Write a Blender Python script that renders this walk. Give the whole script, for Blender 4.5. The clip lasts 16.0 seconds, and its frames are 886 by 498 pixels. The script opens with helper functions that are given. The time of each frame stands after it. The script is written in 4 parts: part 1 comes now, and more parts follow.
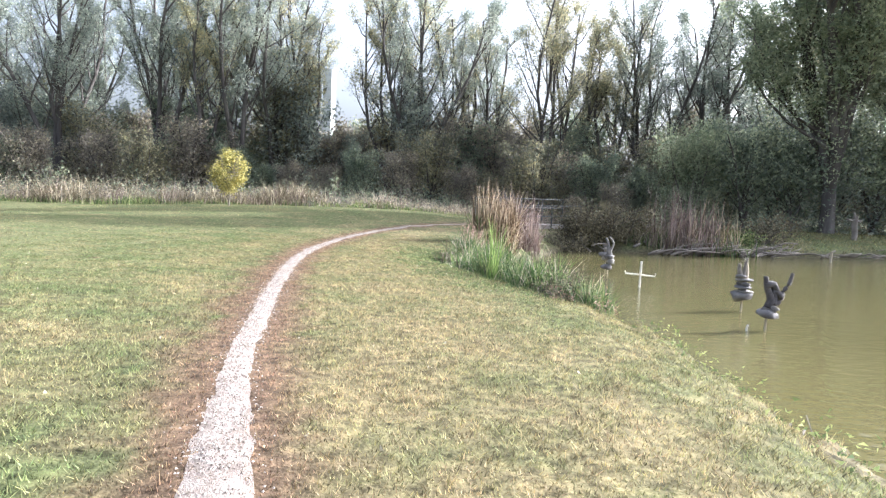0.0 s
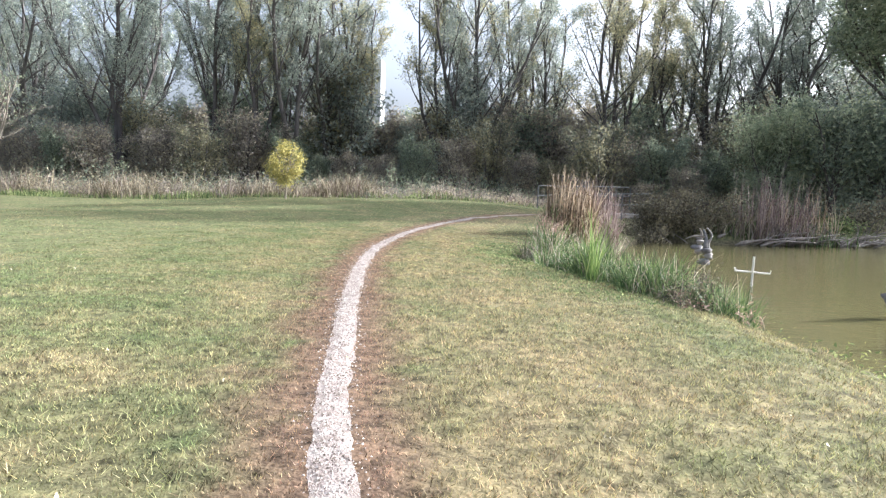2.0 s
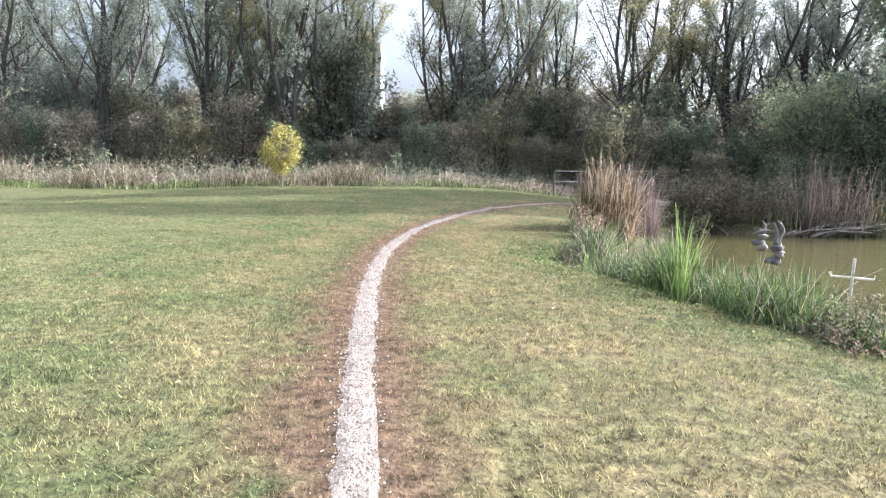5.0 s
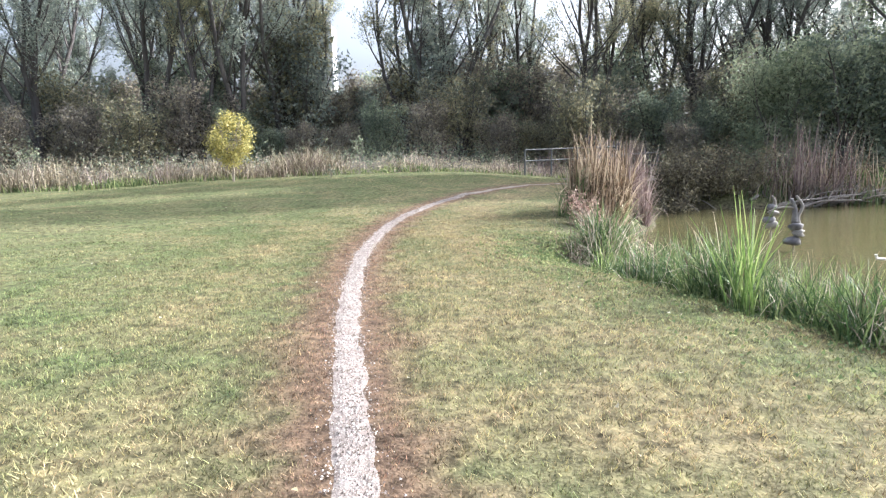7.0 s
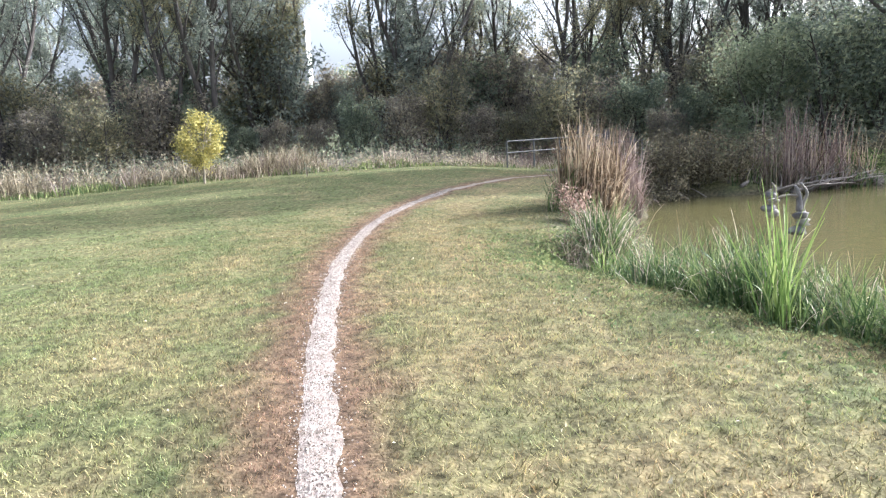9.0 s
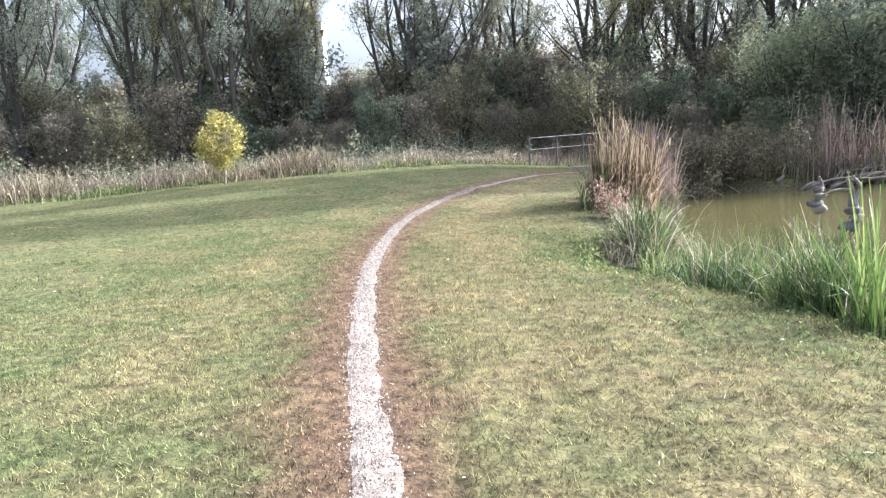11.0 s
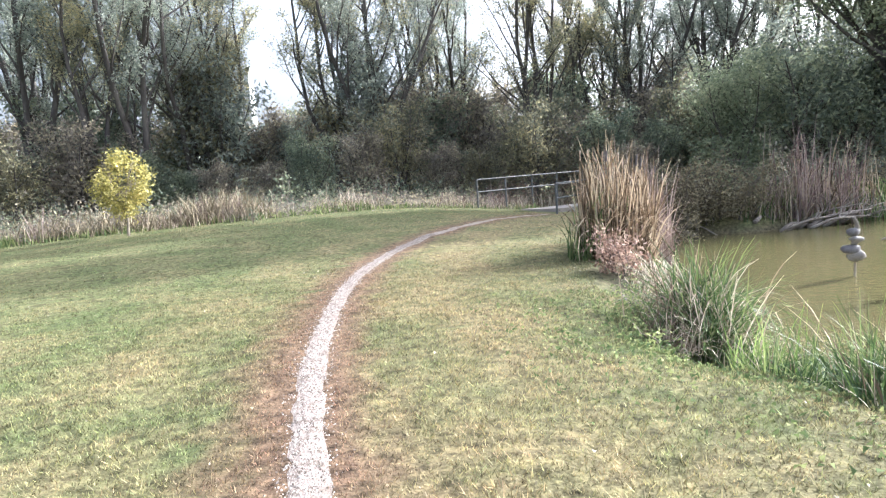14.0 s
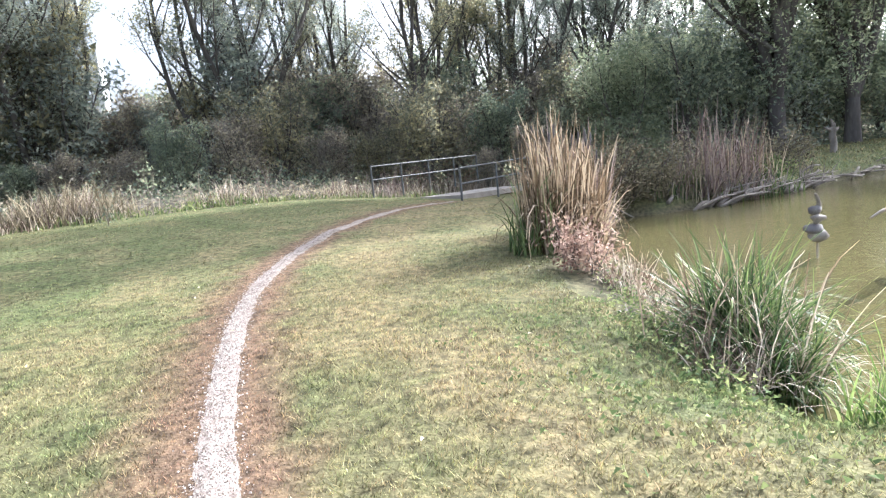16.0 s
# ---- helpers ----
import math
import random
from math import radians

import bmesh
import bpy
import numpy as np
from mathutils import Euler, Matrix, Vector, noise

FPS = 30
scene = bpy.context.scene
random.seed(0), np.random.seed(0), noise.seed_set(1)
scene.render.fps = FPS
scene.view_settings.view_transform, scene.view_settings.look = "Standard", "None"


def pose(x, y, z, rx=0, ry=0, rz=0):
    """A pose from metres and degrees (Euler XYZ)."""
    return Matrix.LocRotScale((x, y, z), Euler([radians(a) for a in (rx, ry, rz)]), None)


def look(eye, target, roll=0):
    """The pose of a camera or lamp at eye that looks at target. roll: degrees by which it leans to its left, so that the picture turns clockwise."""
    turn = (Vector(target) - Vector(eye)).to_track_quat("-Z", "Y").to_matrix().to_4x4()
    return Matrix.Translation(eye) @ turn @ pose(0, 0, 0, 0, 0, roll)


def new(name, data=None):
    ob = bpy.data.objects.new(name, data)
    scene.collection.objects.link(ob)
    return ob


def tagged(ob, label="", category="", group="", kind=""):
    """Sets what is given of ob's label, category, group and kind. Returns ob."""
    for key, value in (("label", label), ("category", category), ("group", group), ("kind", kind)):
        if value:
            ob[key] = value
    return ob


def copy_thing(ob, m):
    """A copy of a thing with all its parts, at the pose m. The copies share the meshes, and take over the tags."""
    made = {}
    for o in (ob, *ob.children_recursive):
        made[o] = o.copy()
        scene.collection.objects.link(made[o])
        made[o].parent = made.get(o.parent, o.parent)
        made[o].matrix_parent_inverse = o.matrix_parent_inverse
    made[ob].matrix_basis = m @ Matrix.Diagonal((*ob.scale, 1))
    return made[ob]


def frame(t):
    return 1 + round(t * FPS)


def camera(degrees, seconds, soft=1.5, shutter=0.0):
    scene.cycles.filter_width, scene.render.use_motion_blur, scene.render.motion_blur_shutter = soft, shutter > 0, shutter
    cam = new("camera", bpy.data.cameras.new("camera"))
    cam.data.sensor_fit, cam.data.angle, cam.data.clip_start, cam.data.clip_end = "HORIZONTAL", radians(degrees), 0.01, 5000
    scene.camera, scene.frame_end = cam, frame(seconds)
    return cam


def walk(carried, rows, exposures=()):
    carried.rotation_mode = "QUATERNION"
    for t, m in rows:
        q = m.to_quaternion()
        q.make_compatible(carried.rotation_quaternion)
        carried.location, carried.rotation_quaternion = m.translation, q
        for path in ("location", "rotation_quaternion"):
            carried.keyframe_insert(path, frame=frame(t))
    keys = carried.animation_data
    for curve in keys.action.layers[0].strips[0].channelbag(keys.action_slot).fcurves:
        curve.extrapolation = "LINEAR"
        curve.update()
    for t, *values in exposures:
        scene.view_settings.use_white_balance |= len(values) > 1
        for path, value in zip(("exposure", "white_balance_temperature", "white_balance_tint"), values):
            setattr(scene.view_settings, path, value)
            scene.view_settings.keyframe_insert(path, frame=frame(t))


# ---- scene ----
cam = camera(72.1, 16.0, soft=1.25)
METRES, EYE, TILT, LEAN, TURN = 13.4, 1.5, 0.0, 0.0, 0.0
ROWS = [
    (0.0, 0.0, 0.0, 0.0, 0.2, -4.34, -2.65),
    (0.5, -0.0149, 0.0276, 0.0005, 2.86, -3.45, -2.12),
    (1.0, -0.0251, 0.0577, 0.0011, 8.62, -3.81, -0.27),
    (1.5, -0.0409, 0.0863, 0.0002, 7.66, -4.19, -2.34),
    (2.0, -0.0555, 0.1151, -0.0003, 4.76, -5.49, -1.76),
    (2.5, -0.0658, 0.1476, 0.0017, 6.48, -4.83, -0.51),
    (3.0, -0.0804, 0.1798, 0.0001, 4.19, -5.0, -0.46),
    (5.5, -0.1157, 0.345, 0.0044, 5.08, -8.49, -1.42),
    (6.0, -0.1275, 0.3845, 0.0043, 6.64, -10.82, 0.29),
    (6.5, -0.1338, 0.4198, 0.0094, 6.61, -9.87, 2.08),
    (7.0, -0.1448, 0.4506, 0.0105, 0.96, -8.51, 1.3),
    (7.5, -0.1496, 0.4801, 0.0121, 2.17, -7.94, 2.96),
    (8.0, -0.151, 0.5008, 0.0149, 0.72, -6.77, 2.15),
    (8.5, -0.1517, 0.5152, 0.0139, -1.65, -8.04, 1.87),
    (9.0, -0.1484, 0.5202, 0.0143, -0.98, -9.22, 3.03),
    (11.5, -0.1749, 0.5857, 0.011, 0.72, -9.2, 3.55),
    (12.0, -0.1811, 0.6265, 0.0139, 0.71, -8.02, 3.23),
    (12.5, -0.188, 0.6613, 0.0095, -3.23, -8.11, 5.93),
    (13.0, -0.1882, 0.7032, 0.0104, -3.03, -8.7, 2.5),
    (13.5, -0.1998, 0.7419, 0.0073, -6.03, -8.32, 1.93),
    (14.0, -0.2042, 0.7812, 0.0072, -5.93, -5.53, 4.23),
    (14.5, -0.216, 0.8243, 0.0081, -7.13, -7.26, 3.54),
    (15.0, -0.2189, 0.8637, 0.0054, -7.14, -3.08, 8.31),
    (15.5, -0.2197, 0.9066, 0.0066, -6.43, -2.61, 4.03),
    (16.0, -0.2278, 0.9503, 0.0075, -17.2, -7.6, 5.73),
]
walk(cam, [(t, pose(0, 0, EYE, TILT, LEAN, TURN) @ pose(METRES * x, METRES * y, METRES * z, 90 + pitch, roll, yaw)) for t, x, y, z, yaw, pitch, roll in ROWS],
     exposures=[(t, e, 5620, 12.5) for t, e in ((0.0, 1.96), (0.5, 1.78), (3.0, 1.78), (6.0, 1.86), (12.0, 1.94), (14.2, 2.08), (15.0, 1.90), (15.5, 1.96), (16.0, 2.12))])
# ---------------------------------------------------------------- light
SUN_AZ, SUN_EL = radians(20), radians(29)
world = bpy.data.worlds.new("sky")
scene.world = world
world.use_nodes = True
wn = world.node_tree
sky = wn.nodes.new("ShaderNodeTexSky")
sky.sky_type, sky.sun_disc = "NISHITA", False
sky.sun_elevation, sky.sun_rotation = SUN_EL, radians(90) - SUN_AZ
sky.air_density, sky.dust_density, sky.ozone_density = 1.1, 9.0, 1.2
haze = wn.nodes.new("ShaderNodeHueSaturation")
haze.inputs["Saturation"].default_value, haze.inputs["Value"].default_value = 0.42, 0.97
wn.links.new(sky.outputs[0], haze.inputs["Color"])
wn.links.new(haze.outputs[0], wn.nodes["Background"].inputs[0])
wn.nodes["Background"].inputs[1].default_value = 0.15
sun = new("sun", bpy.data.lights.new("sun", "SUN"))
sun.data.energy, sun.data.angle, sun.data.color = 3.2, radians(0.8), (1.0, 0.94, 0.85)
sun_way = Vector((math.cos(SUN_AZ) * math.cos(SUN_EL), math.sin(SUN_AZ) * math.cos(SUN_EL), math.sin(SUN_EL)))
sun.matrix_world = look(sun_way * 60, (0, 0, 0))


# ---------------------------------------------------------------- materials
def material(name, colours, scale=4.0, rough=0.85, bump=0.3, fine=60.0, island=0.0, spec=0.3, through_light=0.0,
             attribute=None, metal=0.0, stretch=(1, 1, 1), bump_size=0.02):
    """Colours mixed by noise at two scales; island: how far single pieces differ; through_light: share of light let through leaves."""
    m = bpy.data.materials.new(name)
    m.use_nodes = True
    n, l = m.node_tree.nodes, m.node_tree.links
    p = n["Principled BSDF"]
    p.inputs["Roughness"].default_value, p.inputs["Specular IOR Level"].default_value = rough, spec
    p.inputs["Metallic"].default_value = metal
    pos = n.new("ShaderNodeTexCoord")
    mapping = n.new("ShaderNodeMapping")
    mapping.inputs["Scale"].default_value = stretch
    l.new(pos.outputs["Object"], mapping.inputs[0])
    big, small = n.new("ShaderNodeTexNoise"), n.new("ShaderNodeTexNoise")
    big.inputs["Scale"].default_value, small.inputs["Scale"].default_value = scale, fine
    big.inputs["Detail"].default_value, small.inputs["Detail"].default_value = 4, 3
    for t in (big, small):
        l.new(mapping.outputs[0], t.inputs[0])
    add = n.new("ShaderNodeMath")
    add.operation = "MULTIPLY_ADD"
    add.inputs[1].default_value = 0.45
    l.new(small.outputs[0], add.inputs[0])
    l.new(big.outputs[0], add.inputs[2])
    value = add.outputs[0]
    if island:
        geo, more = n.new("ShaderNodeNewGeometry"), n.new("ShaderNodeMath")
        more.operation = "MULTIPLY_ADD"
        more.inputs[1].default_value = island
        l.new(geo.outputs["Random Per Island"], more.inputs[0])
        l.new(value, more.inputs[2])
        shift = n.new("ShaderNodeMath")
        shift.operation = "SUBTRACT"
        shift.inputs[1].default_value = island / 2
        l.new(more.outputs[0], shift.inputs[0])
        value = shift.outputs[0]
    ramp = n.new("ShaderNodeValToRGB")
    e = ramp.color_ramp.elements
    while len(e) < len(colours):
        e.new(0.5)
    for i, c in enumerate(colours):
        e[i].position = 0.45 + 0.55 * i / max(1, len(colours) - 1)
        e[i].color = (*c, 1)
    l.new(value, ramp.inputs[0])
    out = ramp.outputs[0]
    if attribute:
        at, mix = n.new("ShaderNodeAttribute"), n.new("ShaderNodeMix")
        at.attribute_name = attribute
        mix.data_type, mix.blend_type = "RGBA", "MULTIPLY"
        mix.inputs[0].default_value = 1.0
        l.new(out, mix.inputs[6])
        l.new(at.outputs["Color"], mix.inputs[7])
        out = mix.outputs[2]
    l.new(out, p.inputs["Base Color"])
    if bump:
        b = n.new("ShaderNodeBump")
        b.inputs["Strength"].default_value, b.inputs["Distance"].default_value = bump, bump_size
        l.new(small.outputs[0], b.inputs["Height"])
        l.new(b.outputs[0], p.inputs["Normal"])
    if through_light:
        tr, mixer = n.new("ShaderNodeBsdfTranslucent"), n.new("ShaderNodeMixShader")
        l.new(out, tr.inputs[0])
        mixer.inputs[0].default_value = through_light
        l.new(p.outputs[0], mixer.inputs[1])
        l.new(tr.outputs[0], mixer.inputs[2])
        l.new(mixer.outputs[0], n["Material Output"].inputs[0])
    return m


GROUND = material("turf", [(0.15, 0.15, 0.13), (0.85, 0.85, 0.82), (1.6, 1.55, 1.4)], 9, 0.95, 0.8, 38, attribute="tint", spec=0.1)
BLADE = material("grass_blades", [(0.4, 0.4, 0.36), (1.0, 1.0, 1.0), (1.3, 1.28, 1.15)], 5, 0.7, 0, 20, island=0.9, attribute="tint", spec=0.2, through_light=0.3)
GRAVEL = material("gravel", [(0.176, 0.142, 0.119), (0.271, 0.228, 0.195), (0.389, 0.347, 0.304)], 9, 0.9, 0.8, 110, spec=0.2)
STONE_CHIP = material("stone_chips", [(0.190, 0.157, 0.133), (0.323, 0.275, 0.237), (0.494, 0.451, 0.408)], 6, 0.9, 0.2, 70, island=1.0, spec=0.2)
BARK = material("bark", [(0.055, 0.049, 0.045), (0.105, 0.095, 0.088), (0.18, 0.165, 0.15)], 1.2, 0.95, 0.6, 9, stretch=(1, 1, 0.25), spec=0.1)
PALE_BARK = material("pale_bark", [(0.16, 0.14, 0.11), (0.26, 0.23, 0.18), (0.34, 0.30, 0.24)], 1.5, 0.9, 0.4, 14, stretch=(1, 1, 0.3), spec=0.1)
# Leaf tones lifted above real foliage, so that haze is put into the colour.
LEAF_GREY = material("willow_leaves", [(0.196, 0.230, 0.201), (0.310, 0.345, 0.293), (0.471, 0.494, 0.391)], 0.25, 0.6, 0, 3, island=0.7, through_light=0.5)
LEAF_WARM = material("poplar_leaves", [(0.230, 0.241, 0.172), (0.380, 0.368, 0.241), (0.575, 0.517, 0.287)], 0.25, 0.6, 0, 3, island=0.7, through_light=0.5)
# Autumn yellow that also paints the warm backlit patches between the trunks.
SHRUB_WARM = material("backlit_yellow_shrub_leaves", [(0.143, 0.149, 0.107), (0.236, 0.228, 0.149), (0.356, 0.321, 0.178)], 0.25, 0.6, 0, 3, island=0.7, through_light=0.5)
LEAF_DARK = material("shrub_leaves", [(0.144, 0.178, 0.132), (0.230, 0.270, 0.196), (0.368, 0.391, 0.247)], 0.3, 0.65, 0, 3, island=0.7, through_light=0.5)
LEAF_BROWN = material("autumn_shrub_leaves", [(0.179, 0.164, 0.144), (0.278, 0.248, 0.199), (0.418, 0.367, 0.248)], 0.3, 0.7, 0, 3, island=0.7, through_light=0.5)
LEAF_RUST = material("rust_leaves", [(0.22, 0.135, 0.105), (0.37, 0.25, 0.195), (0.52, 0.39, 0.30)], 0.6, 0.75, 0, 4, island=0.8, through_light=0.25)
LEAF_SILVER = material("silver_leaves", [(0.16, 0.20, 0.13), (0.27, 0.31, 0.19), (0.42, 0.44, 0.28)], 0.4, 0.6, 0, 3, island=0.6, through_light=0.5)
LEAF_YELLOW = material("yellow_leaves", [(0.24, 0.22, 0.07), (0.40, 0.36, 0.11), (0.60, 0.53, 0.20)], 0.8, 0.6, 0, 5, island=0.7, through_light=0.35)
DRY = material("dry_reed", [(0.14, 0.10, 0.072), (0.36, 0.28, 0.205), (0.66, 0.57, 0.46)], 1.0, 0.8, 0, 8, island=1.0, through_light=0.2)
CATTAIL = material("cattail_leaves", [(0.09, 0.065, 0.04), (0.25, 0.18, 0.115), (0.54, 0.44, 0.31)], 1.2, 0.8, 0, 8, island=1.1, through_light=0.2)
BANK_LEAF = material("bank_bush_leaves", [(0.08, 0.07, 0.048), (0.15, 0.132, 0.085), (0.27, 0.24, 0.15)], 0.6, 0.75, 0, 4, island=0.8, through_light=0.3)
MAUVE = material("mauve_reed", [(0.15, 0.105, 0.095), (0.25, 0.19, 0.17), (0.37, 0.30, 0.26)], 1.0, 0.8, 0, 8, island=1.0, through_light=0.2)
WEED = material("dry_weeds", [(0.13, 0.11, 0.07), (0.24, 0.20, 0.13), (0.42, 0.36, 0.25)], 0.5, 0.8, 0, 6, island=1.0, through_light=0.2)
SEDGE = material("green_sedge", [(0.039, 0.074, 0.025), (0.082, 0.136, 0.047), (0.218, 0.269, 0.105)], 1.0, 0.5, 0, 8, island=0.9, through_light=0.3)
RUSH = material("bright_rush", [(0.11, 0.18, 0.045), (0.20, 0.29, 0.08), (0.36, 0.42, 0.16)], 1.0, 0.5, 0, 8, island=0.8, through_light=0.35)
HERB = material("green_herbs", [(0.09, 0.13, 0.055), (0.17, 0.22, 0.09), (0.32, 0.35, 0.15)], 1.0, 0.8, 0, 8, island=0.9, spec=0.1, through_light=0.3)
STEEL = material("painted_steel", [(0.055, 0.06, 0.06), (0.085, 0.09, 0.09), (0.14, 0.13, 0.12)], 3, 0.6, 0.15, 40, spec=0.4)
CONCRETE = material("concrete", [(0.20, 0.175, 0.15), (0.28, 0.25, 0.22), (0.36, 0.33, 0.29)], 2, 0.9, 0.4, 50)
TWIG_BARK = material("twig_bark", [(0.11, 0.095, 0.075), (0.17, 0.15, 0.12), (0.23, 0.205, 0.165)], 1.5, 0.9, 0.3, 14, spec=0.1)
POLE = material("weathered_pole", [(0.22, 0.18, 0.13), (0.38, 0.33, 0.25), (0.52, 0.47, 0.39)], 3, 0.85, 0.3, 60, stretch=(1, 1, 0.2))
WHITE_POLE = material("pale_pole", [(0.50, 0.47, 0.42), (0.66, 0.63, 0.57), (0.80, 0.77, 0.72)], 3, 0.7, 0.2, 60)
ROCK = material("grey_stone", [(0.08, 0.075, 0.078), (0.15, 0.142, 0.142), (0.30, 0.28, 0.265)], 5, 0.85, 0.6, 60)
PALE_ROCK = material("pale_stone", [(0.17, 0.155, 0.145), (0.26, 0.24, 0.22), (0.38, 0.355, 0.33)], 5, 0.85, 0.5, 60)
DRIFT = material("driftwood", [(0.10, 0.085, 0.07), (0.20, 0.175, 0.15), (0.38, 0.34, 0.30)], 3, 0.9, 0.5, 40, stretch=(1, 1, 0.4))
DARK_DRIFT = material("dark_driftwood", [(0.045, 0.04, 0.042), (0.085, 0.078, 0.08), (0.16, 0.145, 0.14)], 3, 0.9, 0.5, 40)
LEAF_LITTER = material("pale_fallen_leaves", [(0.34, 0.28, 0.16), (0.46, 0.40, 0.27), (0.6, 0.56, 0.45)], 2, 0.8, 0, 20, island=1.0)
TOWER_WALL = material("pale_render", [(0.42, 0.43, 0.44), (0.46, 0.47, 0.48), (0.50, 0.51, 0.52)], 0.1, 0.9, 0, 1)
TOWER_GLASS = material("far_glass", [(0.34, 0.36, 0.38), (0.38, 0.40, 0.42), (0.42, 0.44, 0.46)], 0.3, 0.3, 0, 2, spec=0.5)

WATER = bpy.data.materials.new("murky_water")
WATER.use_nodes = True
n, l = WATER.node_tree.nodes, WATER.node_tree.links
p = n["Principled BSDF"]
p.inputs["Roughness"].default_value, p.inputs["IOR"].default_value = 0.06, 1.33
pos, silt, ramp = n.new("ShaderNodeTexCoord"), n.new("ShaderNodeTexNoise"), n.new("ShaderNodeValToRGB")
silt.inputs["Scale"].default_value = 0.35
ramp.color_ramp.elements[0].color, ramp.color_ramp.elements[1].color = (0.088, 0.080, 0.034, 1), (0.118, 0.105, 0.046, 1)
l.new(pos.outputs["Object"], silt.inputs[0])
l.new(silt.outputs[0], ramp.inputs[0])
l.new(ramp.outputs[0], p.inputs["Base Color"])
mp, wave, b = n.new("ShaderNodeMapping"), n.new("ShaderNodeTexNoise"), n.new("ShaderNodeBump")
mp.inputs["Scale"].default_value = (2.2, 4.5, 1)
wave.inputs["Scale"].default_value, wave.inputs["Detail"].default_value = 1.6, 3
b.inputs["Strength"].default_value, b.inputs["Distance"].default_value = 0.3, 0.05
l.new(pos.outputs["Object"], mp.inputs[0])
l.new(mp.outputs[0], wave.inputs[0])
l.new(wave.outputs[0], b.inputs["Height"])
l.new(b.outputs[0], p.inputs["Normal"])


# ---------------------------------------------------------------- the lie of the land
WATER_Z = -0.45
SHORE = [(3.4, -14), (3.3, -4), (3.25, 2), (3.2, 5), (3.25, 6.5), (3.2, 8.0), (2.95, 9.3), (2.5, 10.6), (2.0, 11.7), (1.5, 13),
         (1.0, 14.5), (0.45, 15.4), (0.3, 16.1), (0.9, 17.2), (1.25, 18.4), (1.75, 19.6), (2.5, 21.2), (3.9, 24), (5.0, 27),
         (6.8, 29.0), (8.6, 28.4), (11, 28.8), (14, 29.8), (19, 31.2), (24, 33.0), (33, 36), (46, 38), (56, 22), (50, -12), (22, -20)]
PATH = [(0.15, -2.5), (-0.25, 0), (-0.98, 2.66), (-1.23, 3.47), (-1.73, 5.3), (-2.09, 7.05), (-2.34, 8.2), (-2.66, 9.9), (-2.99, 11.75),
        (-3.28, 14.0), (-3.42, 15.5), (-3.48, 17.0), (-3.46, 19.0), (-3.28, 21.2), (-2.86, 23.2), (-2.2, 25.2), (-1.2, 27.4), (0.1, 29.5), (1.7, 31.8), (3.9, 34.3)]


def curve_through(points, step):
    """A smooth line through points, at even steps."""
    pts = np.array(points, float)
    pts = np.vstack([2 * pts[0] - pts[1], pts, 2 * pts[-1] - pts[-2]])
    out = []
    for i in range(1, len(pts) - 2):
        a, b_, c, d = pts[i - 1:i + 3]
        k = max(2, int(np.linalg.norm(c - b_) / step))
        for s in np.arange(k) / k:
            out.append(0.5 * (2 * b_ + (c - a) * s + (2 * a - 5 * b_ + 4 * c - d) * s * s + (3 * b_ - a - 3 * c + d) * s ** 3))
    out.append(pts[-2])
    return np.array(out)


PATH_LINE = curve_through(PATH, 0.45)
SHORE_LINE = curve_through(SHORE + SHORE[:1], 0.6)


def distance(x, y, line):
    """Distance of many points from a broken line, and the side (sign of the cross product) of the nearest stretch."""
    best, side = np.full(x.shape, 1e9), np.zeros(x.shape)
    for (ax, ay), (bx, by) in zip(line[:-1], line[1:]):
        dx, dy = bx - ax, by - ay
        s = np.clip(((x - ax) * dx + (y - ay) * dy) / (dx * dx + dy * dy + 1e-9), 0, 1)
        d = np.hypot(x - ax - s * dx, y - ay - s * dy)
        near = d < best
        best[near] = d[near]
        side[near] = (dx * (y - ay) - dy * (x - ax))[near]
    return best, side


def inside(x, y, line):
    odd = np.zeros(x.shape, bool)
    for (ax, ay), (bx, by) in zip(line, np.roll(line, -1, axis=0)):
        if ay != by:
            odd ^= ((ay > y) != (by > y)) & (x < (bx - ax) * (y - ay) / (by - ay) + ax)
    return odd


def soft_noise(x, y, size, seed=0):
    """Cheap smooth noise, about -1 to 1."""
    r = np.random.default_rng(seed)
    out = np.zeros(np.shape(x))
    for k in range(7):
        a, f, ph = r.uniform(0, 6.28), r.uniform(0.6, 1.7) / size, r.uniform(0, 6.28, 2)
        out = out + np.sin((x * np.cos(a) + y * np.sin(a)) * f * 6.28 + ph[0] + 1.3 * np.sin((y * np.cos(a) - x * np.sin(a)) * f * 4 + ph[1]))
    return out / 3.5


def shore_distance(x, y):
    """Metres from the water's edge, negative in the water; far points are only told apart roughly."""
    x, y = np.atleast_1d(np.asarray(x, float)), np.atleast_1d(np.asarray(y, float))
    d = np.full(x.shape, 50.0)
    near = (x > -4) & (x < 72) & (y > -36) & (y < 54)
    if near.any():
        d[near] = distance(x[near], y[near], SHORE_LINE)[0]
        wet = inside(x[near], y[near], SHORE_LINE[:-1])
        d[near] = np.where(wet, -d[near], d[near])
        d[near] += 0.13 * soft_noise(x[near], y[near], 1.1, 5) + 0.05 * soft_noise(x[near], y[near], 0.4, 6)
    return d


